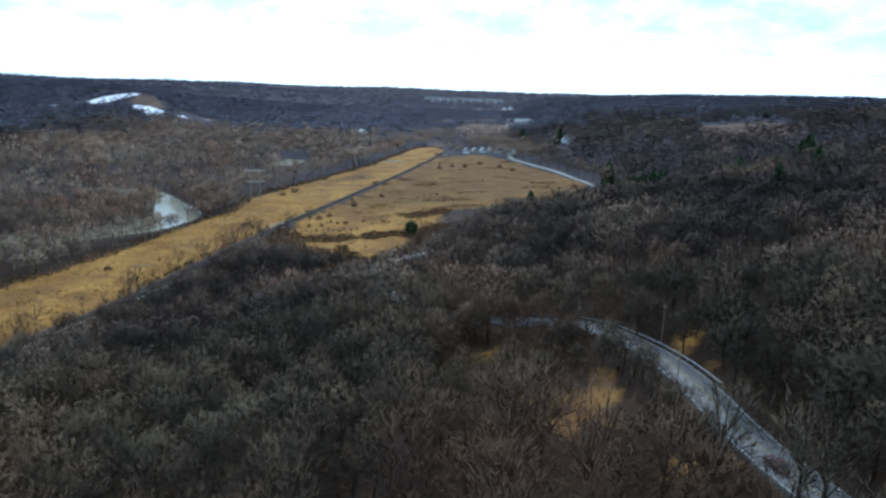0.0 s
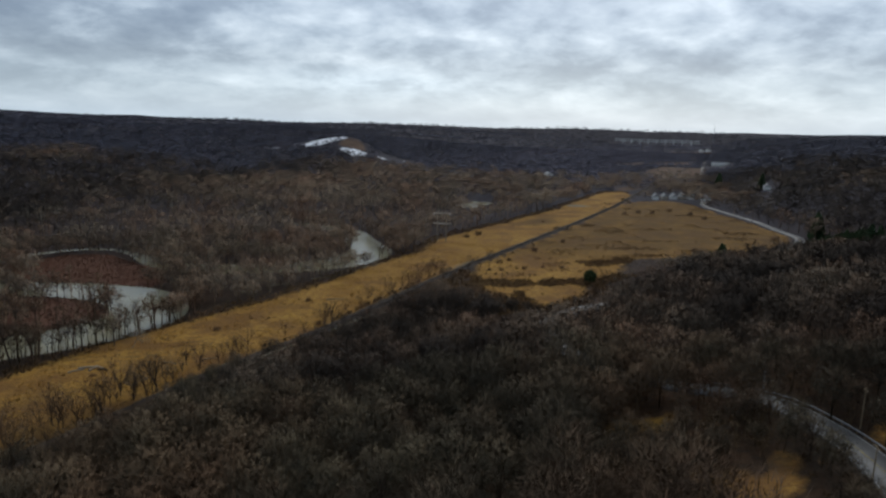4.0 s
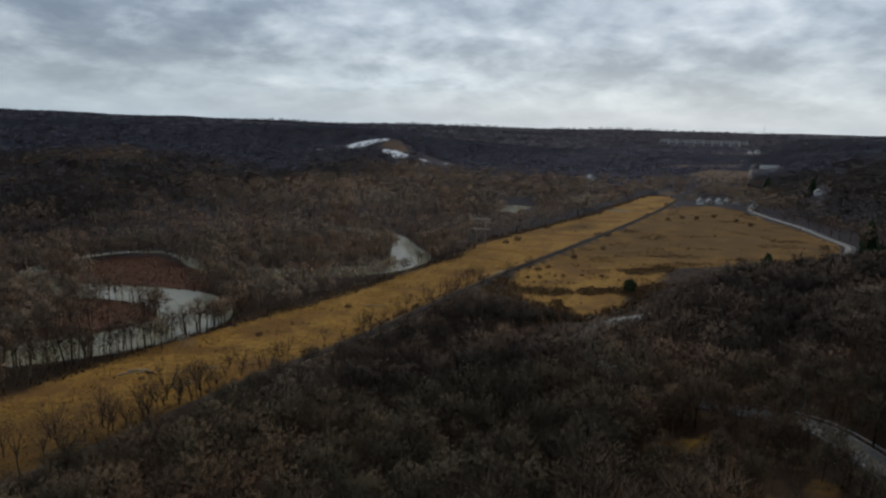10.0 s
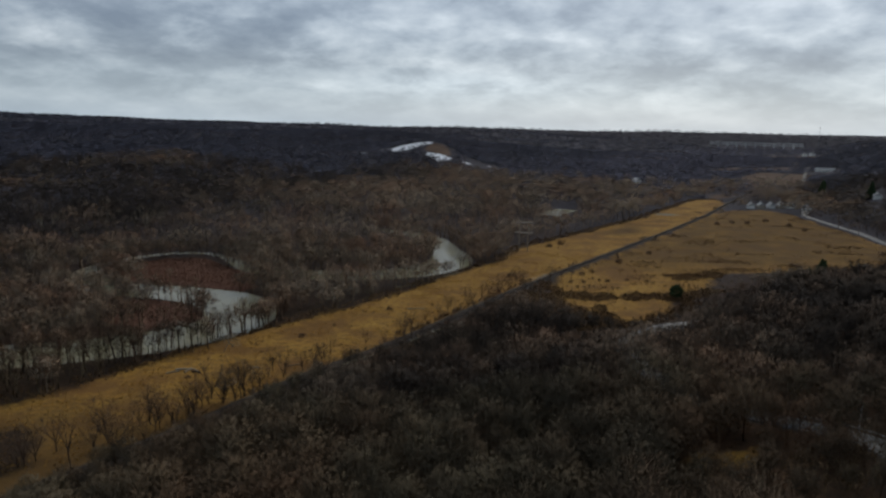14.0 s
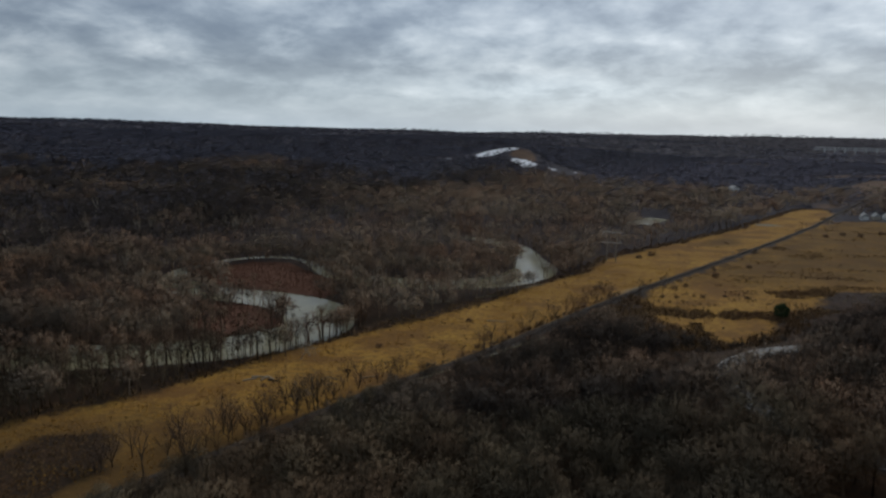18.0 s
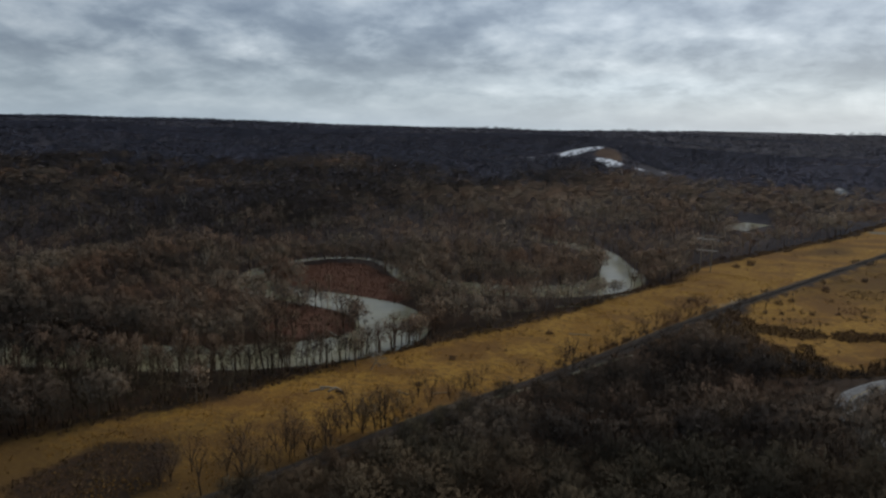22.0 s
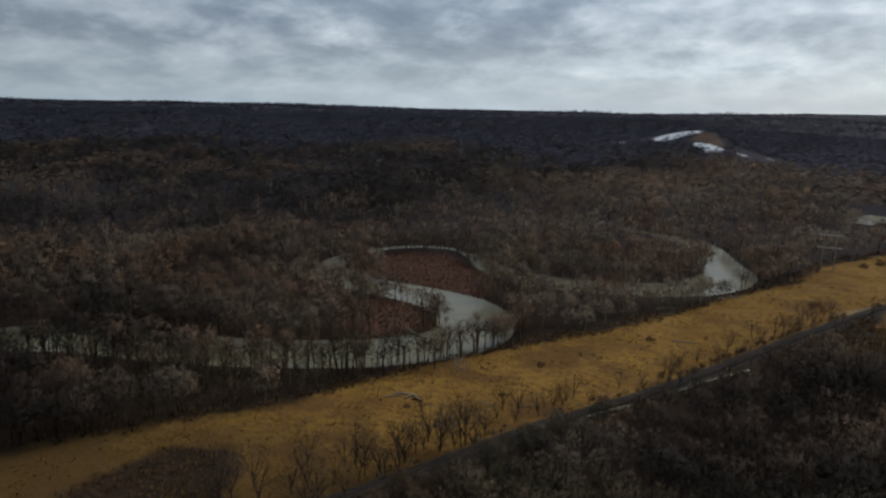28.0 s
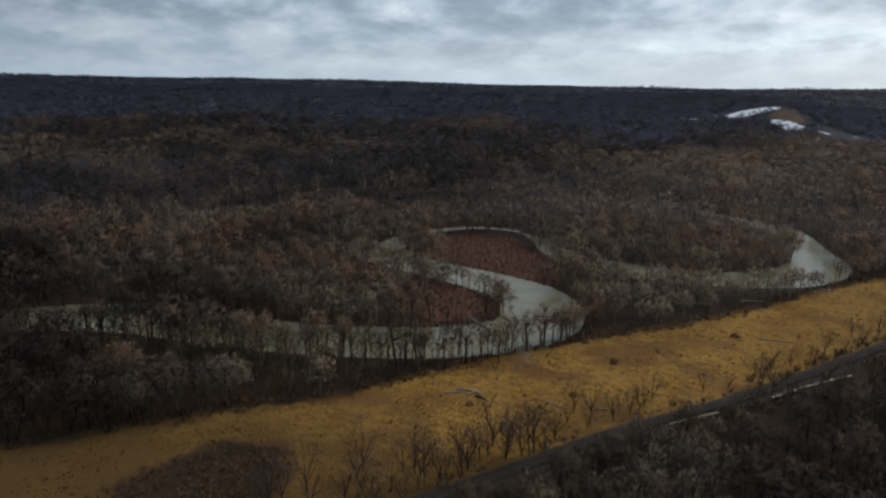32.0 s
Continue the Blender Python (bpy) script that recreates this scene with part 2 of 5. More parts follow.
woodland_haze = g.mix(g.range(g.noise(0.006, 4, 0.6), 0.4, 0.65), woodland_haze, (0.05, 0.046, 0.054))
woodland_haze = g.mix(g.range(g.noise(0.3, 2), 0.3, 0.7, 0, 0.6), woodland_haze, (0.036, 0.033, 0.037))
grass = g.mix(g.range(g.noise(0.035, 5, 0.6), 0.33, 0.68), (0.24, 0.118, 0.023), (0.42, 0.232, 0.046))
grass = g.mix(g.range(g.noise(0.32, 6, 0.7, (0.8, 1.3, 1)), 0.44, 0.60, 0, 0.9), grass, (0.16, 0.082, 0.026))
grass = g.mix(g.range(g.noise(1.1, 4, 0.6, (1.4, 0.7, 1)), 0.54, 0.66, 0, 0.6), grass, (0.53, 0.335, 0.1))
grass = g.mix(g.range(g.noise(0.035, 4, 0.6, (0.7, 1.0, 1)), 0.5, 0.6, 0, 0.8), grass, (0.17, 0.085, 0.028))
# browner growth up the marsh; the south end dimmed, shade put in its colour
grass = g.mix(g.range(g.math("ADD", g.attr("brown_and_shade"), g.noise(0.05, 4)), 0.75, 1.4, 0.0, 0.85), grass, (0.1, 0.057, 0.02))
red = g.mix(g.range(g.noise(0.2, 5), 0.35, 0.65), (0.10, 0.05, 0.034), (0.155, 0.077, 0.05))
gravel = g.mix(g.range(g.noise(0.9, 4), 0.35, 0.65), (0.03, 0.026, 0.023), (0.065, 0.056, 0.048))
snow = g.mix(g.range(g.noise(0.03, 5), 0.4, 0.62), (0.85, 0.86, 0.88), (0.7, 0.72, 0.75))
mud = g.mix(g.noise(0.6), (0.16, 0.13, 0.09), (0.26, 0.215, 0.15))
col = g.mix(g.range(g.attr("far"), 0.0, 1.0), litter, woodland_haze)
col = g.mix(g.range(g.math("ADD", g.attr("field"), wob), -2.5, 2.5), col, grass)
meadow = g.mix(g.range(g.noise(0.03, 5), 0.35, 0.65), (0.085, 0.053, 0.038), (0.135, 0.088, 0.058))
col = g.mix(g.range(g.math("ADD", g.attr("meadow"), g.math("MULTIPLY", wob, 1.5)), -4.0, 4.0), col, meadow)
col = g.mix(g.range(g.math("ADD", g.attr("brush"), wob), -2.0, 2.0), col, red)
col = g.mix(g.range(g.math("ADD", g.attr("mud"), g.math("MULTIPLY", wob, 0.25)), -0.8, 0.8), col, mud)
col = g.mix(g.range(g.attr("gravel"), -0.7, 0.7), col, gravel)
col = g.mix(g.range(g.math("ADD", g.attr("snow"), g.math("MULTIPLY", wob, 1.3)), -2.0, 2.0), col, snow)
g.colour(col).bump(g.math("ADD", g.noise(0.6, 5, 0.65), g.math("MULTIPLY", g.noise(4.0, 3), 0.3)), 0.6, 0.9)
M_GROUND = g.m

k = Mat("river_water", 0.16, 0.16)
k.colour(k.mix(k.range(k.noise(0.05, 3), 0.3, 0.7), (0.27, 0.245, 0.15), (0.19, 0.172, 0.105)))
k.bump(k.math("ADD", k.noise(0.5, 3, 0.5, (1, 1.6, 1)), k.math("MULTIPLY", k.noise(2.5, 2), 0.4)), 0.12, 0.15)
M_WATER = k.m
k = Mat("worn_asphalt", 0.6, 0.18)
c = k.mix(k.range(k.noise(0.25, 5), 0.35, 0.65), (0.095, 0.095, 0.095), (0.15, 0.15, 0.147))
c = k.mix(k.range(k.noise(3.0, 4), 0.5, 0.7, 0, 0.5), c, (0.06, 0.06, 0.06))
k.colour(c).bump(k.noise(8.0), 0.3, 0.02)
M_ROAD = k.m
M_WHITE = two_tone("worn_white_paint", (0.55, 0.55, 0.53), (0.28, 0.28, 0.27), 0.5)
M_YELLOW = two_tone("worn_yellow_paint", (0.34, 0.26, 0.08), (0.18, 0.155, 0.09), 0.5)
M_BALLAST = two_tone("track_ballast", (0.028, 0.024, 0.022), (0.065, 0.054, 0.045), 1.5, spec=0.03, bump=0.6)
M_SLEEPER = two_tone("sleeper_wood", (0.06, 0.045, 0.035), (0.10, 0.075, 0.055), 2.0, rnd=0.4)
M_RAIL = two_tone("rusty_rail_steel", (0.06, 0.04, 0.03), (0.10, 0.075, 0.06), 3.0, 0.7, 0.3, metal=0.2)
M_GRAVEL = two_tone("pale_gravel", (0.20, 0.18, 0.15), (0.30, 0.27, 0.23), 0.5)
M_STEEL = two_tone("galvanised_steel", (0.26, 0.265, 0.27), (0.36, 0.365, 0.37), 4.0, 0.45, 0.5, metal=0.7)
M_WOOD = two_tone("weathered_timber", (0.22, 0.165, 0.105), (0.34, 0.26, 0.165), 2.5, bump=0.3)
M_LAMP = two_tone("lamp_head_grey", (0.5, 0.51, 0.52), (0.6, 0.6, 0.6), 5.0, 0.5)
M_WALLW = two_tone("white_siding", (0.82, 0.82, 0.78), (0.7, 0.7, 0.66), 0.8)
M_WALLB = two_tone("tan_siding", (0.42, 0.37, 0.29), (0.34, 0.30, 0.24), 0.8)
M_ROOF = two_tone("grey_shingles", (0.3, 0.3, 0.29), (0.42, 0.42, 0.4), 1.0, bump=0.3)
M_GLASS = two_tone("dark_window_glass", (0.03, 0.035, 0.04), (0.05, 0.055, 0.06), 1.0, 0.1, 0.6)
M_BLEACHED = two_tone("bleached_timber", (0.42, 0.39, 0.34), (0.52, 0.48, 0.42), 1.0)
M_CONC = two_tone("pale_concrete", (0.6, 0.6, 0.58), (0.72, 0.72, 0.7), 0.3)
M_CAR = two_tone("dark_red_car_paint", (0.06, 0.016, 0.015), (0.07, 0.018, 0.018), 1.0, 0.25, 0.6)
M_TYRE = two_tone("black_rubber", (0.02, 0.02, 0.02), (0.03, 0.03, 0.03), 5.0)
M_LIGHTS = two_tone("lamp_glass", (0.5, 0.5, 0.48), (0.6, 0.6, 0.6), 5.0, 0.15, 0.6)

# ---- plan of the place ----
RAIL = [(-220, -55), (-150, 65), (-81, 178), (-57, 220), (-30, 259), (-8, 296), (20, 345), (55, 402), (84, 446), (133, 522), (192, 614), (267, 737), (317, 828), (420, 1010), (560, 1250), (800, 1680), (1150, 2400)]
RIVER = [(-480, 60, 20), (-380, 95, 21), (-330, 140, 22), (-300, 175, 22), (-272, 205, 23), (-246, 221, 23), (-215, 228, 22), (-180, 236, 21), (-150, 248, 21), (-124, 264, 22), (-106, 288, 24), (-110, 312, 26), (-126, 330, 24), (-150, 338, 20), (-176, 342, 18), (-200, 348, 16), (-220, 366, 10), (-229, 394, 3), (-221, 423, -1), (-202, 443, -2.5), (-179, 446, -2.5), (-158, 431, 0), (-138, 409, 9), (-110, 393, 16), (-78, 391, 17), (-46, 400, 18), (-22, 418, 22), (-10, 448, 22), (-17, 488, 15), (-26, 526, 13), (-40, 546, 11), (-62, 564, 5), (-90, 576, -5)]
FIELD_W = [(-187, 141), (-163, 171), (-142, 197), (-128, 213), (-111, 247), (-95, 272), (-65, 307), (-48, 328), (-32, 357), (-8, 398), (26, 452), (41, 497), (84, 556), (123, 610), (191, 709), (298, 888), (335, 900), (317, 828), (267, 737), (192, 614), (133, 522), (84, 446), (55, 402), (20, 345), (-8, 296), (-30, 259), (-57, 220), (-81, 178), (-110, 128), (-150, 65), (-230, 40), (-250, 90)]
FIELD_E = [(58, 400), (50, 376), (52, 336), (64, 322), (76, 309), (88, 307), (98, 324), (112, 348), (140, 384), (166, 424), (215, 433), (262, 440), (298, 470), (325, 502), (339, 530), (343, 570), (350, 620), (354, 690), (362, 755), (345, 790), (300, 770), (262, 722), (192, 607), (133, 515), (88, 444)]
BRUSH_BAR = [(-214, 385), (-212, 399), (-197, 418), (-173, 425), (-151, 404), (-132, 387), (-113, 352), (-124, 344), (-148, 352), (-172, 356), (-195, 365)]
BRUSH_LEFT = [(-119, 290), (-132, 310), (-154, 323), (-170, 322), (-166, 284), (-140, 268)]
BRUSH_FIELD = [(-149, 140), (-149, 150), (-146, 163), (-139, 172), (-128, 179), (-122, 174), (-114, 158), (-120, 135)]
GLADES = [(63, 102, 9), (58, 96, 5), (68, 107, 4), (60, 138, 5), (55, 141, 4), (64, 72, 5), (96, 114, 4.5), (93, 105, 3), (86, 318, 7)]          # grassy openings
ROAD_HILL = [(63.5, 15), (68.5, 42), (73.9, 66), (77.0, 77), (83.3, 94), (86.9, 109), (88.5, 124), (88.0, 136), (85.3, 144.5), (79.5, 153), (72, 163), (66.5, 177), (63, 197), (60.5, 220), (61.5, 242), (68, 260), (85, 281), (102, 292), (125, 306), (155, 330), (190, 360), (228, 398), (259, 431), (274, 439), (303, 467), (329, 496), (343, 518), (347.5, 537), (350, 560), (355, 590), (361, 625), (363, 655), (366, 700), (373, 745), (395, 790)]
TOE_E = [(-260, -300), (-120, 20), (-60, 105), (0, 200), (48, 285), (110, 318), (190, 360), (285, 425), (365, 480), (390, 640), (470, 900), (760, 1500), (1250, 2500), (2050, 4000), (2600, 5200)]
TOE_W = [(-560, -400), (-470, 60), (-420, 300), (-360, 620), (-230, 1000), (-150, 1350), (150, 1900), (900, 3300), (1750, 4900)]


def smooth(points, step):
    """A Catmull-Rom line through points, resampled at about step metres."""
    p = np.array(points, float)
    p = np.vstack([2 * p[0] - p[1], p, 2 * p[-1] - p[-2]])
    out = []
    for i in range(1, len(p) - 2):
        n = max(2, int(np.linalg.norm(p[i + 1][:2] - p[i][:2]) / step))
        t = np.linspace(0, 1, n, endpoint=False)[:, None]
        a, b, c, d = p[i - 1], p[i], p[i + 1], p[i + 2]
        out.append(0.5 * (2 * b + (c - a) * t + (2 * a - 5 * b + 4 * c - d) * t**2 + (3 * b - a - 3 * c + d) * t**3))
    return np.vstack(out + [p[-2:-1]])


def line_distance(x, y, line, signed=False):
    """Distance from points to a line, the value of the line's third column there and, if signed, which side (right is positive)."""
    best = np.full(x.shape, 1e12)
    extra = np.zeros(x.shape)
    side = np.zeros(x.shape)
    for a, b in zip(line[:-1], line[1:]):
        dx, dy = b[0] - a[0], b[1] - a[1]
        t = np.clip(((x - a[0]) * dx + (y - a[1]) * dy) / (dx * dx + dy * dy), 0, 1)
        ex, ey = x - a[0] - t * dx, y - a[1] - t * dy
        dd = ex * ex + ey * ey
        w = dd < best
        best = np.where(w, dd, best)
        if len(a) > 2:
            extra = np.where(w, a[2] + t * (b[2] - a[2]), extra)
        if signed:
            side = np.where(w, np.sign(ex * dy - ey * dx), side)
    return np.sqrt(best) * (side if signed else 1), extra


def inside(x, y, poly):
    """Signed distance to a polygon, positive inside."""
    p = np.array(poly, float)
    closed = np.vstack([p, p[:1]])
    d, _ = line_distance(x, y, closed)
    odd = np.zeros(x.shape, bool)
    for a, b in zip(closed[:-1], closed[1:]):
        if a[1] != b[1]:
            odd ^= ((a[1] > y) != (b[1] > y)) & (x < (b[0] - a[0]) * (y - a[1]) / (b[1] - a[1]) + a[0])
    return np.where(odd, d, -d)


def vnoise(x, y, scale, seed=0):
    """Value noise, about -1 to 1."""
    x, y = x / scale + seed * 17.3, y / scale - seed * 9.1
    xi, yi = np.floor(x), np.floor(y)
    fx, fy = x - xi, y - yi
    fx, fy = fx * fx * (3 - 2 * fx), fy * fy * (3 - 2 * fy)

    def h(a, b):
        v = np.sin(a * 127.1 + b * 311.7 + seed * 74.7) * 43758.5453
        return (v - np.floor(v)) * 2 - 1

    return (h(xi, yi) * (1 - fx) + h(xi + 1, yi) * fx) * (1 - fy) + (h(xi, yi + 1) * (1 - fx) + h(xi + 1, yi + 1) * fx) * fy


RIVER_L = smooth(RIVER, 7)
RAIL_L = smooth(RAIL, 12)
ROAD_L = smooth(ROAD_HILL, 5)
BUSHES = [(62, 385, 1.6), (69.5, 385.5, 1.5), (84, 389, 1.7), (97, 394.5, 1.5), (109, 394, 1.8), (134, 486, 2.6), (104.5, 451, 3.0), (72, 407, 2.4), (80, 417, 2.2), (-36.7, 314.1, 1.8), (-69.2, 270.8, 1.8), (27.9, 398.3, 2.6), (-28.7, 278.7, 1.5), (-72.9, 239.8, 1.4), (-96.8, 219.4, 1.2), (242.5, 650.4, 3.2), (264.2, 669.6, 3.0), (276.4, 663.1, 3.4), (302.9, 683.6, 3.5), (312.6, 652.3, 3.6), (312.6, 622.4, 3.2), (314.9, 505.3, 3.6), (222.0, 453.0, 2.5), (224.3, 449.2, 2.5), (237.8, 450.4, 2.6), (73.8, 517.6, 3.2), (63.1, 503.8, 2.6), (56.9, 529.0, 3.0), (55.2, 406.8, 1.8), (24.6, 291.0, 1.2)]          # x, y and size of single bushes in the marsh
POND = [(84, 698, 7), (96, 724, 12), (114, 752, 6)]
SNOW_HILL = (-85, 1560)
SNOW = [[(-191, 1528), (-155, 1529), (-114, 1540), (-86, 1560), (-80, 1530), (-110, 1496), (-136, 1474), (-164, 1472)], [(-104, 1467), (-88, 1454), (-38, 1446), (-40, 1414), (-62, 1403), (-94, 1435)], [(-30, 1434), (10, 1462), (62, 1488), (58, 1478), (12, 1448), (-28, 1422)], [(-257, 1520), (-228, 1512), (-228, 1490), (-247, 1488)], [(-214, 1535), (-194, 1535), (-196, 1510), (-214, 1508)]]
MEADOWS = [[(-83, 1525), (-56, 1530), (-38, 1491), (-38, 1446), (-88, 1454), (-102, 1480)], [(560, 625), (628, 552), (735, 640), (800, 770), (680, 780)], [(455, 1115), (525, 1110), (640, 1300), (760, 1500), (650, 1530), (530, 1330)], [(320, 900), (360, 925), (400, 990), (350, 970)], [(540, 1560), (700, 1600), (860, 1720), (840, 1780), (640, 1680)], [(430, 2150), (620, 2100), (660, 2200), (450, 2260)], [(1050, 2400), (1300, 2500), (1350, 2700), (1100, 2560)]]
TRACK = [(-350, 200), (-334, 227), (-315, 258), (-296, 288), (-280, 330), (-262, 392), (-246, 412), (-230, 452), (-207, 484)]


def base_height(x, y):
    """The land without road, rail and river."""
    e, _ = line_distance(x, y, TOE_E, True)
    w, _ = line_distance(x, y, TOE_W, True)
    e, w = np.maximum(e, 0), np.maximum(-w, 0)
    r = np.hypot(x, y)
    east = np.where(e < 120, 0.235 * e, 28.2 + 62 * (1 - np.exp(-(e - 120) / 420)))
    west = 84 * (1 - np.exp(-w / 1100)) + 30 * np.clip((-x - 1500) / 2300, 0, 1)
    north = 76 * np.clip((r - 4380) / 380, 0, 1) ** 1.2
    ridge = vnoise(x, y, 560, 5) * 15
    rough = vnoise(x, y, 420, 1) * 9 + vnoise(x, y, 170, 2) * 4
    z = np.maximum(np.maximum(east, west), north)
    z = z + (rough + ridge * np.clip((88 - z) / 40, 0, 1)) * np.clip(z / 45, 0, 1) * np.clip((r - 250) / 500, 0, 1)
    z = z + 9 * np.exp(-(((x - 690) / 90) ** 2 + ((y - 690) / 90) ** 2))
    z = z + vnoise(x, y, 38, 3) * 0.5 + vnoise(x, y, 14, 4) * 0.18
    sx, sy = x - SNOW_HILL[0], y - SNOW_HILL[1]
    hill = 52 * np.exp(-np.where(sx > 0, (sx / 80) ** 2, (sx / 170) ** 2) - (sy / 150) ** 2)
    z = np.where(hill > 0.3, np.maximum(z * (1 - np.clip(hill / 30, 0, 1)), 0) + hill, z)
    return z


def height(x, y):
    x, y = np.asarray(x, float), np.asarray(y, float)
    z = base_height(x, y)
    d, half = line_distance(x, y, RIVER_L)
    bank = d - half / 2
    z = np.where(bank < 14, np.minimum(z, -2.6 + np.clip(bank + 3.5, 0, 17.5) * 0.19 + np.maximum(bank - 8, 0) * 0.4), z)
    d, _ = line_distance(x, y, POND)
    z = np.where(d < 19, np.minimum(z, -1.8 + np.maximum(d - 12, 0) * 0.3), z)
    d, _ = line_distance(x, y, RAIL_L)
    z = np.where(d < 9, np.maximum(z, 1.5 - np.maximum(d - 3.4, 0) * 0.45), z)
    return z


def road_height(line):
    z = base_height(line[:, 0], line[:, 1])
    k = np.ones(9) / 9
    return np.convolve(np.pad(z, 4, "edge"), k, "valid") + 0.35


ROAD_Z = road_height(ROAD_L)
ROAD_LZ = np.column_stack([ROAD_L[:, :2], ROAD_Z])


def ground_height(x, y):
    x, y = np.asarray(x, float), np.asarray(y, float)
    z = height(x, y)
    d, rz = line_distance(x, y, ROAD_LZ)
    f = np.clip((d - 6.5) / 7, 0, 1)
    return np.where(d < 13.5, (rz - 0.3) * (1 - f) + z * f, z)


def zat(x, y):
    return float(ground_height(np.array([x]), np.array([y]))[0])


def mesh_from(name, verts, faces, mat, smooth_shade=False):
    """A mesh from numpy arrays; faces all of one size."""
    me = bpy.data.meshes.new(name)
    verts, faces = np.asarray(verts, np.float32), np.asarray(faces, np.int32)
    n, k = faces.shape
    me.vertices.add(len(verts))
    me.vertices.foreach_set("co", verts.ravel())
    me.loops.add(n * k)
    me.loops.foreach_set("vertex_index", faces.ravel())
    me.polygons.add(n)
    me.polygons.foreach_set("loop_start", np.arange(0, n * k, k, dtype=np.int32))
    me.polygons.foreach_set("loop_total", np.full(n, k, np.int32))
    if smooth_shade:
        me.polygons.foreach_set("use_smooth", np.ones(n, bool))
    me.update()
    me.validate()
    if mat:
        me.materials.append(mat)
    return me


def part(name, bm, material, parent, label=""):
    """Links a bmesh, or a mesh, as one object under a thing or a part."""
    if isinstance(bm, bpy.types.Mesh):
        me = bm
    else:
        me = bpy.data.meshes.new(name)
        bm.to_mesh(me)
        bm.free()
        me.materials.append(material)
    ob = new(name, me)
    ob.parent = parent
    if label:
        ob["label"] = label
    return ob


def empty(name, m, label, category, group="", kind=""):
    ob = new(name)
    ob.empty_display_size = 0.2
    ob.matrix_basis = m
    return tagged(ob, label, category, group, kind)


def box(bm, x0, x1, y0, y1, z0, z1, bevel=0.0):
    r = bmesh.ops.create_cube(bm, size=1.0)
    vs = r["verts"]
    for v in vs:
        v.co = Vector((x0 + (v.co.x + 0.5) * (x1 - x0), y0 + (v.co.y + 0.5) * (y1 - y0), z0 + (v.co.z + 0.5) * (z1 - z0)))
    if bevel:
        es = list({e for v in vs for e in v.link_edges})
        bmesh.ops.bevel(bm, geom=es, offset=bevel, segments=2, affect="EDGES")
    return bm


def boxes(*rows):
    bm = bmesh.new()
    for row in rows:
        box(bm, *row)
    return bm


def tube(bm, a, b, ra, rb, sides=6):
    a, b = Vector(a), Vector(b)
    q = (b - a).to_track_quat("Z", "Y")
    rings = []
    for p, r in ((a, ra), (b, rb)):
        rings.append([bm.verts.new(p + q @ Vector((r * math.cos(2 * math.pi * i / sides), r * math.sin(2 * math.pi * i / sides), 0))) for i in range(sides)])
    for i in range(sides):
        j = (i + 1) % sides
        bm.faces.new((rings[0][i], rings[0][j], rings[1][j], rings[1][i]))
    bm.faces.new(rings[1])
    bm.faces.new(rings[0][::-1])
    return bm


# ---- ground ----
GN = 330
gu = np.linspace(-1, 1, GN)
GK = math.asinh(5600 / 210)
gx, gy = np.meshgrid(-40 + 210 * np.sinh(GK * gu), 290 + 210 * np.sinh(GK * gu), indexing="ij")
gx, gy = gx.ravel(), gy.ravel()
gz = ground_height(gx, gy)
gd = np.hypot(gx, gy)
gi = np.arange(GN * GN).reshape(GN, GN)
gf = np.stack([gi[:-1, :-1], gi[1:, :-1], gi[1:, 1:], gi[:-1, 1:]], -1).reshape(-1, 4)
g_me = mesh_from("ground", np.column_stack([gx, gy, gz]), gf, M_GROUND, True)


def zone(name, values):
    a = g_me.attributes.new(name, "FLOAT", "POINT")
    a.data.foreach_set("value", np.asarray(values, np.float32))


field_w, field_e = inside(gx, gy, FIELD_W), inside(gx, gy, FIELD_E)
glade = np.max([r - np.hypot(gx - x, gy - y) for x, y, r in GLADES], axis=0)
river_d, river_h = line_distance(gx, gy, RIVER_L)
rail_d, _ = line_distance(gx, gy, RAIL_L)
road_d, _ = line_distance(gx, gy, ROAD_LZ)
far_brown = 0.95 * np.exp(-((((gx - 143) * 0.84 - (gy - 600) * 0.54) / 16) ** 2 + (((gx - 143) * 0.54 + (gy - 600) * 0.84) / 42) ** 2))
# painted shade on the western marsh below y 228; elsewhere brown growth
zone("brown_and_shade", far_brown + np.where(gx > 20, np.where(field_e > 0, np.clip((gy - 380) / 110, 0.15, 0.8), 0), np.clip((228 - gy) / 70, 0, 1)))
# brings in the haze-tinted woods floor from 300 m outwards
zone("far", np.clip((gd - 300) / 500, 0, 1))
zone("field", np.clip(np.minimum(np.max([field_w, field_e, glade - 2 + 5 * vnoise(gx, gy, 5, 61)], axis=0), -inside(gx, gy, BRUSH_FIELD)), -40, 40))
zone("brush", np.clip(np.max([inside(gx, gy, BRUSH_BAR), inside(gx, gy, BRUSH_LEFT) - 2], axis=0), -40, 40))
path_d, _ = line_distance(gx, gy, TRACK)
zone("mud", np.maximum(2.2 - (river_d - river_h / 2), np.maximum(2.0 - path_d, 9 - np.hypot((gx - 215) * 0.6, gy - 722))))
zone("gravel", 3.4 - np.minimum(rail_d, road_d - 1.2))
zone("snow", np.clip(np.max([inside(gx, gy, p) for p in SNOW], axis=0) - 1.5, -40, 40))
zone("meadow", np.clip(np.max([inside(gx, gy, p) for p in MEADOWS], axis=0), -60, 60))
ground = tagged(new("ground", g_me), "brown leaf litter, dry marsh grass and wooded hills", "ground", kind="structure")


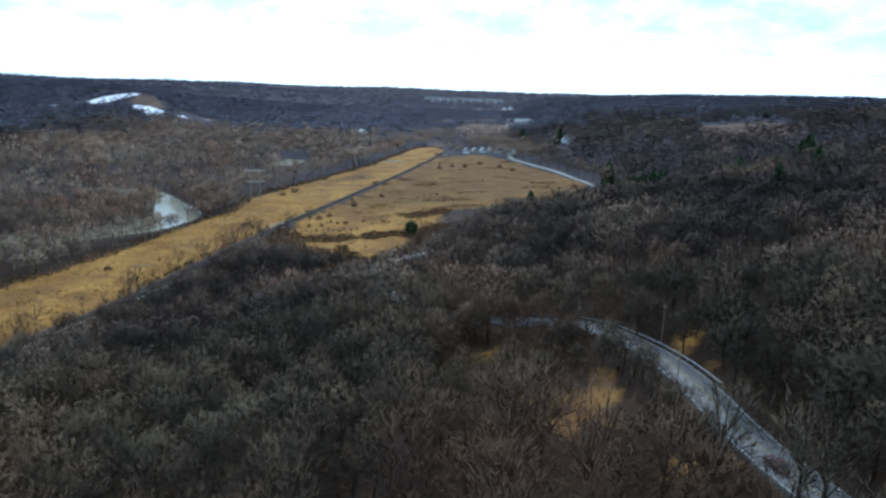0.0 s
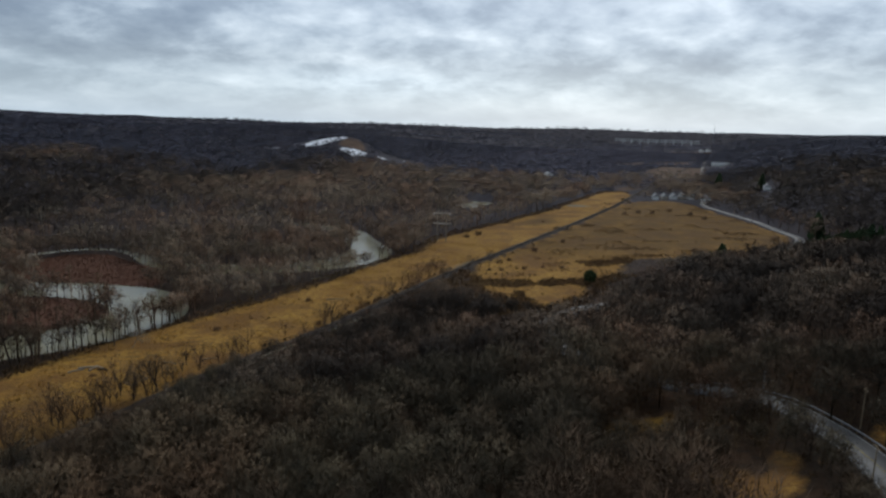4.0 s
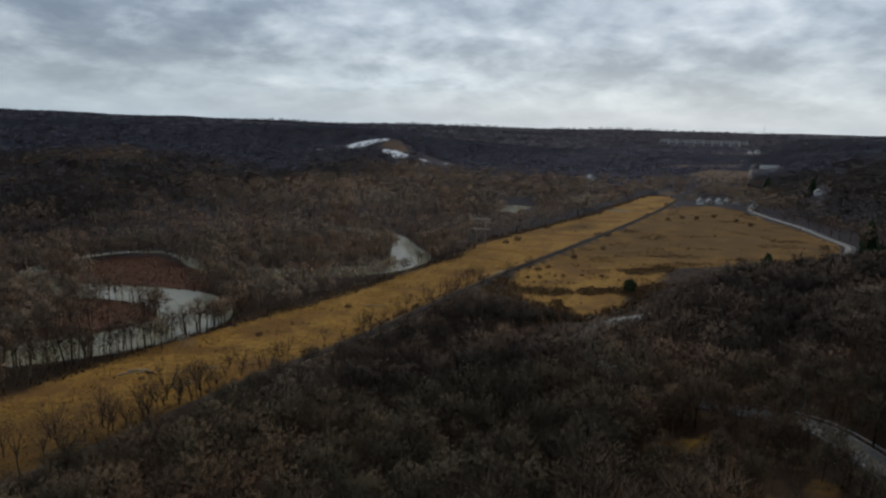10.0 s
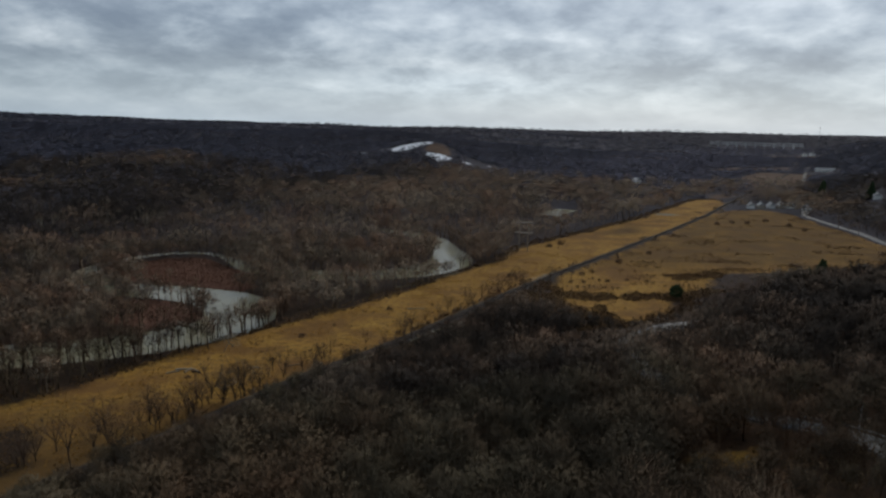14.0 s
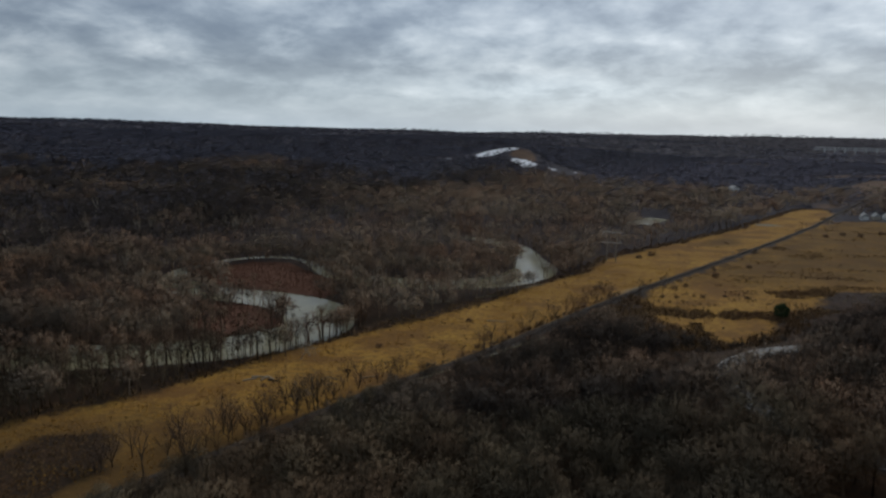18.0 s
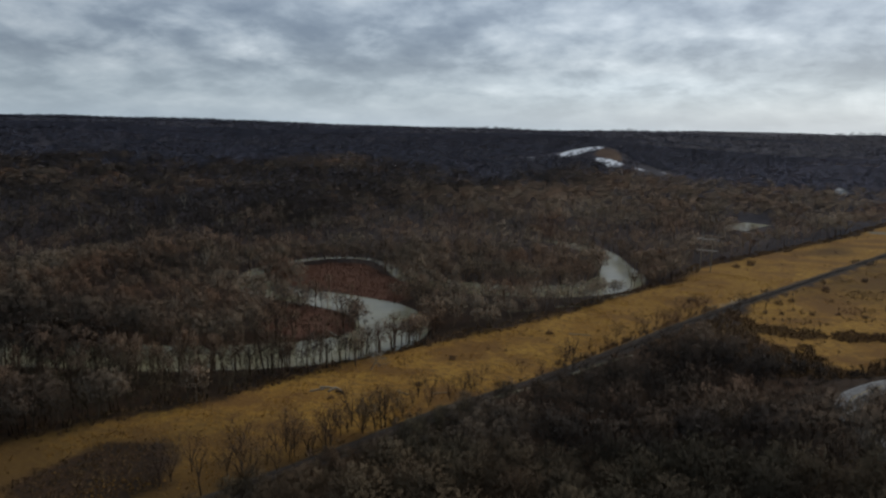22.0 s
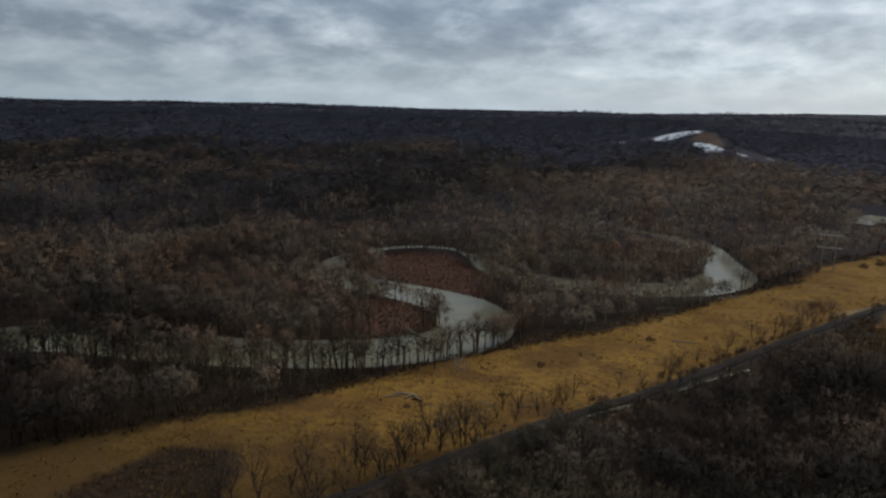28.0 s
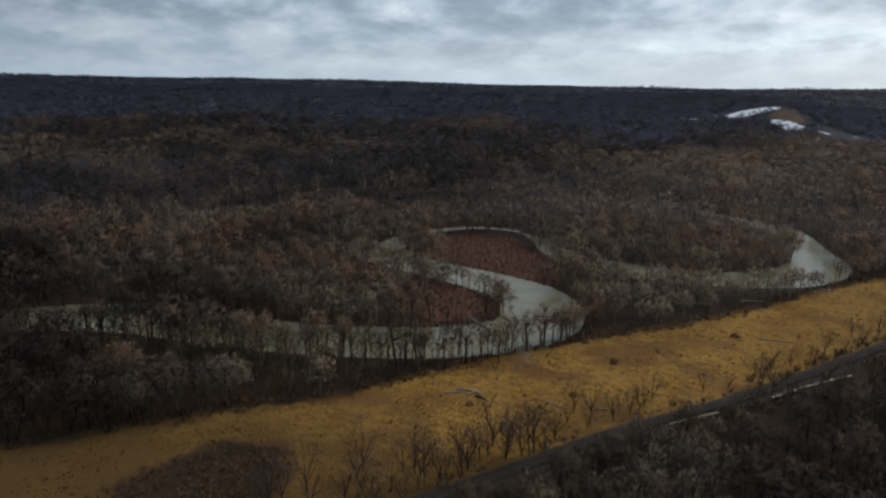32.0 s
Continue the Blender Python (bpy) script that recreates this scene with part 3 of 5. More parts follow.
def ribbon(line, half, z, mat, name, wave=0.0):
    """A flat strip along a line; half and z are numbers or arrays."""
    p = np.asarray(line)[:, :2]
    d = np.gradient(p, axis=0)
    d /= np.linalg.norm(d, axis=1)[:, None]
    nrm = np.column_stack([d[:, 1], -d[:, 0]])
    half = np.broadcast_to(np.asarray(half, float), (len(p),))[:, None]
    z = np.broadcast_to(np.asarray(z, float), (len(p),))
    v = np.concatenate([np.column_stack([p - nrm * half, z]), np.column_stack([p + nrm * half, z])])
    n = len(p)
    i = np.arange(n - 1)
    return mesh_from(name, v, np.column_stack([i, i + n, i + n + 1, i + 1]), mat)


water = tagged(new("river", ribbon(RIVER_L, RIVER_L[:, 2] / 2 + 4, -1.1, M_WATER, "river")), "grey-brown winding river reflecting the cloudy sky", "river", kind="structure")
tagged(new("pond", ribbon(smooth(POND, 4), 13, -0.9, M_WATER, "pond")), "pale pond among bare trees", "pond", kind="structure")

# ---- road, track ----


def slab(line, half, z, thick, mat, name, shift=0.0):
    """A strip with thickness along a line, shifted sideways (right positive)."""
    p = np.asarray(line)[:, :2]
    d = np.gradient(p, axis=0)
    d /= np.linalg.norm(d, axis=1)[:, None]
    nrm = np.column_stack([d[:, 1], -d[:, 0]])
    z = np.broadcast_to(np.asarray(z, float), (len(p),))
    half = np.broadcast_to(np.asarray(half, float), (len(p),))[:, None]
    a, b = p + nrm * (shift - half), p + nrm * (shift + half)
    v = np.concatenate([np.column_stack([a, z]), np.column_stack([b, z]), np.column_stack([a, z - thick]), np.column_stack([b, z - thick])])
    n = len(p)
    i = np.arange(n - 1)
    f = np.concatenate([np.column_stack([i, i + n, i + n + 1, i + 1]), np.column_stack([i + 2 * n, i, i + 1, i + 2 * n + 1]), np.column_stack([i + n, i + 3 * n, i + 3 * n + 1, i + n + 1])])
    return mesh_from(name, v, f, mat)


road = tagged(new("road", slab(ROAD_LZ, 3.8, ROAD_Z + 0.02, 0.5, M_ROAD, "road")), "worn grey two-lane asphalt road winding downhill", "road", kind="structure")
for sh in (-3.45, 3.45):
    part("edge_line", slab(ROAD_LZ, 0.09, ROAD_Z + 0.03, 0.006, M_WHITE, "edge_line", sh), None, road, "worn white edge line")
for sh in (-0.16, 0.16):
    part("centre_line", slab(ROAD_LZ, 0.07, ROAD_Z + 0.03, 0.006, M_YELLOW, "centre_line", sh), None, road, "worn yellow centre line")

lane = smooth([(560, 1150), (615, 1252), (700, 1420), (800, 1620), (900, 1810), (936, 1880)], 20)
tagged(new("lane", slab(lane, 3.0, ground_height(lane[:, 0], lane[:, 1]) + 0.5, 0.8, M_GRAVEL, "lane")), "pale gravel lane at the foot of the far hill", "lane", kind="structure")
rail_z = np.full(len(RAIL_L), 1.62)
track = empty("railway_track", pose(0, 0, 0), "single rusty railway track on dark ballast embankment", "railway track", kind="structure")
part("ballast", slab(RAIL_L, 1.8, rail_z, 0.6, M_BALLAST, "ballast"), None, track)
for sh in (-0.72, 0.72):
    part("rail", slab(RAIL_L, 0.06, rail_z + 0.2, 0.2, M_RAIL, "rail", sh), None, track, "rusty steel rail")
rp = smooth([p for p in RAIL if -90 < p[0] < 340], 0.7)
rd = np.gradient(rp, axis=0)
rd /= np.linalg.norm(rd, axis=1)[:, None]
rn = np.column_stack([rd[:, 1], -rd[:, 0]])
cor = np.array([(sx, sy, sz) for sz in (0, 1) for sx, sy in ((-1, -1), (1, -1), (1, 1), (-1, 1))], float)
sv = np.concatenate([rp[:, None, :] + cor[None, :, :1] * 1.3 * rn[:, None] + cor[None, :, 1:2] * 0.12 * rd[:, None], np.broadcast_to(1.60 + 0.10 * cor[None, :, 2:], (len(rp), 8, 1))], -1).reshape(-1, 3)
sq = np.array([(4, 5, 6, 7), (0, 1, 5, 4), (1, 2, 6, 5), (2, 3, 7, 6), (3, 0, 4, 7)])
sf = (sq[None] + (np.arange(len(rp)) * 8)[:, None, None]).reshape(-1, 4)
tagged(part("sleepers", mesh_from("sleepers", sv, sf, M_SLEEPER), None, track), kind="stuff")
for k, pts in enumerate(([(-62, 345), (-56, 349), (-50, 352)], [(-40, 362), (-35, 366), (-28, 369)], [(-72, 330), (-66, 336)], [(-14, 392), (-8, 400), (-4, 404)], [(-45, 234), (-38, 243), (-31, 251)], [(-22, 265), (-12, 281), (-1, 297)], [(34, 387), (44, 396), (57, 410)])):
    tagged(new("ditch_water", slab(smooth(pts, 3), 0.42 + 0.22 * np.sin(np.arange(len(smooth(pts, 3))) * 2.3), [zat(*p) + 0.12 for p in smooth(pts, 3)], 0.3, M_WATER, "ditch_water")), "narrow pale strip of standing water on the marsh", "pool", "shallow pools", "structure")

# ---- woods ----
RNG = np.random.default_rng(7)


def round_normals(v, middle, wide, tall_r):
    """Outward directions of an egg-shaped crown at points in and on it."""
    n = (v - np.array([0, 0, middle])) / np.array([wide, wide, tall_r]) ** 2
    n = n / (np.linalg.norm(n, axis=1)[:, None] + 1e-9) + RNG.normal(0, 0.1, v.shape)
    return n / (np.linalg.norm(n, axis=1)[:, None] + 1e-9)


def outward(v, f, n):
    """Faces turned so that each looks the way of its points' normals."""
    geo = np.cross(v[f[:, 1]] - v[f[:, 0]], v[f[:, 2]] - v[f[:, 0]])
    back = (geo * n[f].sum(1)).sum(1) < 0
    return np.where(back[:, None], f[:, ::-1], f)


def soft_shade(me, n):
    """Stores soft shading normals, one for each point."""
    me.attributes.new("custom_normal", "FLOAT_VECTOR", "POINT").data.foreach_set("vector", np.ascontiguousarray(n, np.float32).ravel())
    return me


def slivers(base, tip, width, face=None):
    """Thin triangles from base points to tips, turned at random or towards given directions."""
    ax = tip - base
    aim = RNG.normal(size=ax.shape)
    if face is not None:
        aim = face / (np.linalg.norm(face, axis=1)[:, None] + 1e-9) + 0.4 * aim
    side = np.cross(ax, aim)
    side /= np.linalg.norm(side, axis=1)[:, None] + 1e-9
    w = np.broadcast_to(np.asarray(width, float), (len(base),))[:, None] / 2
    v = np.stack([base - side * w, base + side * w, tip], 1).reshape(-1, 3)
    return v, np.arange(len(v)).reshape(-1, 3)


def cone(a, b, ra, rb, sides=3):
    """Arrays of a tapered open tube."""
    a, b = np.asarray(a, float), np.asarray(b, float)
    ax = (b - a) / np.linalg.norm(b - a)
    s = np.cross(ax, (0.31, 0.9, 0.2))
    s /= np.linalg.norm(s)
    t = np.cross(ax, s)
    an = np.arange(sides) * 2 * np.pi / sides
    ring = np.cos(an)[:, None] * s + np.sin(an)[:, None] * t
    v = np.concatenate([a + ring * ra, b + ring * rb])
    i = np.arange(sides)
    j = (i + 1) % sides
    f = np.concatenate([np.column_stack([i, j, j + sides]), np.column_stack([i, j + sides, i + sides])])
    return v, f


def gather(pieces):
    vs, fs, n = [], [], 0
    for v, f in pieces:
        vs.append(v)
        fs.append(f + n)
        n += len(v)
    return np.concatenate(vs), np.concatenate(fs)


CROWN_Z = 0.60


def dome(az, el, r, wide):
    """Points on a crown of height 1: an upright egg round the trunk."""
    return np.column_stack([np.cos(az) * np.cos(el) * wide * r, np.sin(az) * np.cos(el) * wide * r, CROWN_Z + np.sin(el) * 0.38 * r])


def tree_arrays(limbs, subs, twigs, width, wide=0.34, sides=3, high=0.0, stout=1.0):
    """A bare tree of height 1: pieces of trunk, a list of limbs with their branches, and the fine twigs."""
    lean = RNG.normal(0, 0.025, 2)
    fork = RNG.uniform(0.26, 0.4) + high
    top = (lean[0] * 2, lean[1] * 2, 0.8)
    trunk = [cone((0, 0, -0.03), (*lean, fork), 0.017 * stout, 0.0125 * stout, sides), cone((*lean, fork), top, 0.011 * stout, 0.003, sides)]
    arms, starts, ends = [], [], []
    az0 = RNG.uniform(0, 6)
    for i in range(limbs):
        az, el = az0 + i * 2.4 + RNG.normal(0, 0.3), RNG.uniform(0.05, 1.0)
        p = np.array([*lean, 0]) * 1.0 + np.array([0, 0, fork - 0.06 + RNG.uniform(0, 0.22)])
        q = dome(np.array([az]), np.array([el]), RNG.uniform(0.72, 0.92), wide)[0]
        mid = p + (q - p) * 0.5 + np.array([0, 0, 0.03]) + RNG.normal(0, 0.015, 3)
        mine = [cone(p, mid, 0.0085 * stout, 0.0055 * stout, sides), cone(mid, q, 0.0055 * stout, 0.0015, sides)]
        for _ in range(subs):
            t = RNG.uniform(0.3, 1.0)
            a = p + (mid - p) * t * 2 if t < 0.5 else mid + (q - mid) * (t - 0.5) * 2
            b = dome(np.array([az + RNG.normal(0, 0.6)]), np.array([np.clip(el + RNG.normal(0.1, 0.45), -0.3, 1.5)]), RNG.uniform(0.8, 1.0), wide)[0]
            mine.append(cone(a, b, 0.0035, 0.001, 3))
            starts.append(a), ends.append(b)
        arms.append(gather(mine))
        starts.append(mid), ends.append(q)
    starts.append(np.array(top) * 0.8), ends.append(np.array(top))
    # twigs: many start on branches, the rest fill the shell of the crown
    n1 = int(twigs * 0.5)
    pick = RNG.integers(0, len(starts), n1)
    t = RNG.uniform(0.35, 1.0, n1)[:, None]
    sa, sb = np.array(starts), np.array(ends)
    b1 = sa[pick] + (sb[pick] - sa[pick]) * t
    n2 = twigs - n1
    spots_n = 13
    ca = np.arange(spots_n) * 2.4 + RNG.normal(0, 0.25, spots_n)
    clump = dome(ca, np.arcsin(np.clip(np.linspace(-0.3 + 2 * high, 0.97, spots_n) + RNG.normal(0, 0.05, spots_n), -1, 1)), RNG.uniform(0.68, 0.9, spots_n), wide)
    b2 = clump[RNG.integers(0, spots_n, n2)] + RNG.normal(0, 0.2, (n2, 3)) * (wide, wide, 0.3)
    base = np.concatenate([b1, b2])
    out = base - np.array([0, 0, 0.42])
    out /= np.linalg.norm(out, axis=1)[:, None] + 1e-9
    way = out * 0.8 + np.array([0, 0, 0.12]) + RNG.normal(0, 0.5, base.shape)
    way /= np.linalg.norm(way, axis=1)[:, None]
    tip = base + way * RNG.uniform(0.05, 0.14, twigs)[:, None]
    return trunk, arms, slivers(base, tip, width * RNG.uniform(0.6, 1.3, twigs), (base - np.array([0, 0, 0.5])) * (1, 1, 1.3) / (wide, wide, 0.38))


POINT_BAR = [(-119, 286), (-128, 308), (-148, 319), (-154, 292), (-138, 268)]
BRIDGE_VIEW = [(1370, 4090), (1910, 3890), (1760, 3520), (1250, 3720)]
RIVER_STRIP_EAST = [(-118, 374), (-90, 380), (-60, 386), (-30, 398), (-8, 418), (1, 444), (9, 438), (-3, 408), (-26, 383), (-60, 369), (-95, 360)]
RIVER_STRIP = [(-300, 160), (-265, 190), (-240, 205), (-205, 205), (-180, 216), (-150, 228), (-124, 244), (-104, 262), (-90, 284), (-84, 303), (-75, 300), (-95, 270), (-112, 245), (-130, 212), (-150, 192), (-170, 180), (-215, 186), (-260, 166), (-290, 140)]
VIEWS = [(287, 1150, 14), (509, 847, 11), (795, 1525, 30), (1330, 2700, 35), (365, 812, 14), (103, 745, 13), (25, 1462, 42), (42, 486, 7)]          # lawns in front of the houses


def wood_clear(x, y):
    """Where no tree stands: fields, water, road, track and openings. Positive means clear."""
    d, half = line_distance(x, y, RIVER_L)
    c = 0.3 - (d - half / 2)
    d, _ = line_distance(x, y, ROAD_LZ)
    c = np.maximum(c, np.where((y > 600) | ((y > 146) & (y < 420)), 4.0, 4.6) - d)
    d, _ = line_distance(x, y, RAIL_L)
    c = np.maximum(c, 4.8 - d)
    d, _ = line_distance(x, y, [(560, 1150), (936, 1880)])
    c = np.maximum(c, 7.0 - d)
    d, _ = line_distance(x, y, TRACK)
    c = np.maximum(c, 3.0 - d)
    for hx, hy, hw in VIEWS:
        hl = math.hypot(hx, hy)
        d, _ = line_distance(x, y, [(hx * 1.02, hy * 1.02), (hx - hx / hl * 130, hy - hy / hl * 130)])
        c = np.maximum(c, hw - d)
    for poly in (FIELD_W, FIELD_E, BRUSH_BAR, POINT_BAR, BRIDGE_VIEW, RIVER_STRIP, RIVER_STRIP_EAST, *SNOW, *MEADOWS):
        c = np.maximum(c, inside(x, y, poly))
    for gx0, gy0, r in GLADES:
        c = np.maximum(c, r - 1.0 - np.hypot(x - gx0, y - gy0))
    c = np.maximum(c, np.maximum(6.0 - np.hypot(x - 69, y - 60), np.maximum(15 - np.hypot(x - 316, y - 462), 13 - np.hypot(x - 340, y - 492))))
    return np.maximum(c + 2.5 * vnoise(x, y, 17, 21), 27 - np.hypot((x - 100) * 1.1, (y - 722) * 0.6))


def scatter(r0, r1, spacing, a0=-62, a1=62, cx=-8.0, cy=15.0):
    """Jittered places in a ring sector; angles from +y to the right in degrees."""
    n = int((r1 / spacing) + 2)
    px, py = np.meshgrid(np.arange(-n, n + 1) * spacing, np.arange(-n, n + 1) * spacing)
    px = px.ravel() + RNG.uniform(-0.48, 0.48, px.size) * spacing + cx
    py = py.ravel() + RNG.uniform(-0.48, 0.48, py.size) * spacing + cy
    r = np.hypot(px - cx, py - cy)
    an = np.degrees(np.arctan2(px - cx, py - cy))
    k = (r >= r0) & (r < r1) & (an > a0) & (an < a1)
    px, py = px[k], py[k]
    ok = (wood_clear(px, py) < RNG.uniform(-2.0, 0.5, len(px))) & (vnoise(px, py, 26, 8) > RNG.uniform(-1.5, -0.45, len(px)))
    return px[ok], py[ok]


def stand_shade(x, y):
    """How pale trees are: paler valley floor, woods around it dimmed by painted shade."""
    w, _ = line_distance(x, y, TOE_W, True)
    e, _ = line_distance(x, y, TOE_E, True)
    return 0.3 - 0.3 * np.clip((e - 120) / 200, 0, 1) - 0.6 * np.clip((-x - 140) / 60, 0, 1) * np.clip((270 - y) / 50, 0, 1) - 0.70 * np.clip((-w + 260) / 240, 0, 1) - 0.7 * np.clip((e + 60) / 80, 0, 1) * np.clip((y - 20) / 200, 0.35, 1.2)


def plant(name, x, y, h, protos, mat, label, category="woods", wide=1.0, sink=0.2, egg=(0.36, 0.36, 0.5), vary=0.62):
    """One mesh of many plants, each a turned and scaled copy of a prototype's arrays."""
    z = ground_height(x, y) - sink
    which = RNG.integers(0, len(protos), len(x))
    turn = RNG.uniform(0, 2 * np.pi, len(x))
    vs, fs, ns, tones, n = [], [], [], [], 0
    sprays = []
    for i, (pv, pf, *open_work) in enumerate(protos):
        pn = round_normals(pv, *egg)
        pf = outward(pv, pf, pn)
        k = which == i
        if not k.any():
            continue
        c, s, hh = np.cos(turn[k])[:, None], np.sin(turn[k])[:, None], h[k][:, None]
        ww = hh * wide * RNG.uniform(0.85, 1.25, (k.sum(), 1))
        v = np.stack([x[k][:, None] + (pv[None, :, 0] * c - pv[None, :, 1] * s) * ww, y[k][:, None] + (pv[None, :, 0] * s + pv[None, :, 1] * c) * ww, z[k][:, None] + pv[None, :, 2] * hh], -1)
        m = int(k.sum())
        f = pf[None] + (np.arange(m) * len(pv))[:, None, None] + n
        vs.append(v.reshape(-1, 3))
        ns.append(np.stack([pn[None, :, 0] * c - pn[None, :, 1] * s, pn[None, :, 0] * s + pn[None, :, 1] * c, np.broadcast_to(pn[None, :, 2], (m, len(pv)))], -1).reshape(-1, 3))
        fs.append(f.reshape(-1, 3))
        # tone by chance and patch, plus the shade painted on by place
        tones.append(np.repeat(np.clip(0.31 - 0.5 * vary + vary * RNG.uniform(0, 1, m) ** 1.3 + 0.22 + 0.45 * vnoise(x[k], y[k], 38, 41) + 0.2 * vnoise(x[k], y[k], 140, 42) + stand_shade(x[k], y[k]), 0, 1), len(pv)))
        sprays.append(np.tile(open_work[0] if open_work else np.zeros(len(pv)), m))
        n += m * len(pv)
    me = soft_shade(mesh_from(name, np.concatenate(vs), np.concatenate(fs), mat, True), np.concatenate(ns))
    me.attributes.new("tone", "FLOAT", "POINT").data.foreach_set("value", np.concatenate(tones).astype(np.float32))
    me.attributes.new("spray", "FLOAT", "POINT").data.foreach_set("value", np.concatenate(sprays).astype(np.float32))
    return tagged(new(name, me), label, category, kind="stuff")


def tall(x, y, lo, hi):
    """Heights of trees: lower towards the track and marsh and among the river bends."""
    h = RNG.uniform(lo, hi, len(x)) * (1 + 0.22 * vnoise(x, y, 55, 44))
    d, _ = line_distance(x, y, RAIL_L, True)
    near = np.where((d > 0) & (y < 900), np.maximum(np.where(y < 262, 7.0, 4.5), (d - 1) * 0.62), 99)
    e = -inside(x, y, FIELD_E)
    near = np.minimum(near, np.where((y < 470) & (e < 60), np.maximum(2.2, e * 0.3), 99))
    bends = (d < -20) & (x > -265) & (x < 60) & (y > 250) & (y < 600)
    h = np.where(np.hypot(x - 62, (y - 104) * 0.62) < 22, h * 0.55, h)
    h = np.where(np.hypot(x - 300, (y - 405) * 0.7) < 48, np.minimum(h, 5.5), h)
    d, _ = line_distance(x, y, [(58, 246), (66, 256), (86, 276), (114, 296)])
    h = np.where((d < 24) & (y < 262 + 0.4 * x), np.minimum(h, 4.5), h)
    d, _ = line_distance(x, y, [(244, 412), (268, 434), (300, 462), (318, 478)])
    h = np.where((d < 30) & (y < x * 0.82 + 215), np.minimum(h, 3.0), h)
    h = np.where(np.hypot(x - 61, y - 90) < 17, np.minimum(h, 4.5), h)
    return np.minimum(np.where(bends, h * 0.8, h), near * RNG.uniform(0.75, 1.25, len(x)))


def fill(poly, spacing, inset=0.0, keep=1.0):
    p = np.array(poly, float)
    lo, hi = p.min(0), p.max(0)
    px, py = np.meshgrid(np.arange(lo[0], hi[0], spacing), np.arange(lo[1], hi[1], spacing))
    px = px.ravel() + RNG.uniform(-0.5, 0.5, px.size) * spacing
    py = py.ravel() + RNG.uniform(-0.5, 0.5, py.size) * spacing
    k = (inside(px, py, poly) > inset) & (RNG.uniform(0, 1, px.size) < keep)
    d, half = line_distance(px, py, RIVER_L)
    k &= (d - half / 2 > 0.8) & (line_distance(px, py, RAIL_L)[0] > 4.2) & (line_distance(px, py, ROAD_LZ)[0] > 5.0)
    return px[k], py[k]


def joined(limbs, subs, twigs, width, wide, high=0.0, stout=1.0):
    tr, arms, tw = tree_arrays(limbs, subs, twigs, width, wide, 3, high, stout)
    return gather(tr + arms + [tw])


def spray_fans(n, width, length, reach, wide, low=-0.45):
    """Sprays of fine twigs in knots through a crown."""
    k = max(5, n // 12)
    az = np.arange(k) * 2.4 + RNG.uniform(0, 6)
    knot = dome(az, np.arcsin(np.clip(np.linspace(low, 0.95, k) + RNG.normal(0, 0.08, k), -1, 1)), reach * RNG.uniform(0.7, 1.05, k), wide)
    base = knot[RNG.integers(0, k, n)] + RNG.normal(0, 0.16, (n, 3)) * (wide, wide, 0.3)
    way = RNG.normal(0, 1, (n, 3)) + 0.4 * (base - np.array([0, 0, 0.45])) / (wide, wide, 0.38)
    way /= np.linalg.norm(way, axis=1)[:, None]
    tip = base + way * RNG.uniform(0.7, 1.3, n)[:, None] * length
    return slivers(base, tip, width * RNG.uniform(0.7, 1.3, n), (base - np.array([0, 0, 0.45])) / (wide, wide, 0.38))


def massed(pieces, fans):
    """A tree's solid pieces and its open sprays, with a mark on the points of the sprays."""
    v, f = gather([*pieces, fans])
    return v, f, np.where(np.arange(len(v)) >= len(v) - len(fans[0]), 1.0, 0.0)


near_p = [massed([joined(5, 2, 300, 0.0058, w)], spray_fans(560, 0.042, 0.08, 0.9, w)) for w in RNG.uniform(0.27, 0.38, 8)]
mid_p = [massed([joined(3, 1, 50, 0.010, w)], spray_fans(175, 0.08, 0.115, 0.88, w)) for w in RNG.uniform(0.29, 0.4, 8)]
slope_p = [massed([joined(4, 2, 90, 0.008, w)], spray_fans(300, 0.052, 0.09, 0.9, w)) for w in RNG.uniform(0.28, 0.38, 8)]
far_p = [massed([cone((0, 0, 0), (0, 0, 0.7), 0.016, 0.006)], spray_fans(96, 0.085, 0.12, 0.9, w)) for w in RNG.uniform(0.36, 0.46, 6)]
hazy_p = [massed([], spray_fans(62, 0.12, 0.15, 0.88, w)) for w in RNG.uniform(0.4, 0.5, 6)]
vfar_p = [massed([], spray_fans(20, 0.3, 0.34, 0.8, 0.5)) for _ in range(6)]
hor_p = [massed([], spray_fans(12, 0.36, 0.4, 0.8, 0.5)) for _ in range(6)]

nx, ny = scatter(25, 175, 6.8, -75, 75)
order = np.argsort(np.hypot(nx + 8, ny - 25))
nx, ny = nx[order], ny[order]
visible = np.hypot(nx + 8, ny - 25) > 45
nx, ny = nx[visible], ny[visible]
below = [scatter(0, 46, 8.5, -180, 180, -8, 25), scatter(30, 120, 10.5, 75, 180), scatter(30, 120, 10.5, -180, -75)]
HILL_TREES = list(zip(nx[:170], ny[:170]))
nx, ny = nx[170:], ny[170:]
plant("near_woods", nx, ny, tall(nx, ny, 11, 18), near_p, M_WOODS_NEAR, "grey-brown bare deciduous trees crowded on the hillside", vary=0.45)
x, y = scatter(175, 270, 7.2)
plant("slope_woods", x, y, tall(x, y, 11, 18), slope_p, M_WOODS, "leafless woods on the lower slope and river flats", vary=0.36)
x, y = scatter(270, 470, 7.6)
x, y = np.concatenate([x] + [p[0] for p in below]), np.concatenate([y] + [p[1] for p in below])
plant("valley_woods", x, y, tall(x, y, 11, 19), mid_p, M_WOODS, "leafless brown woods on the valley floor", vary=0.36)
tw_l = smooth([p for p in RAIL if p[1] < 270], 2.6)
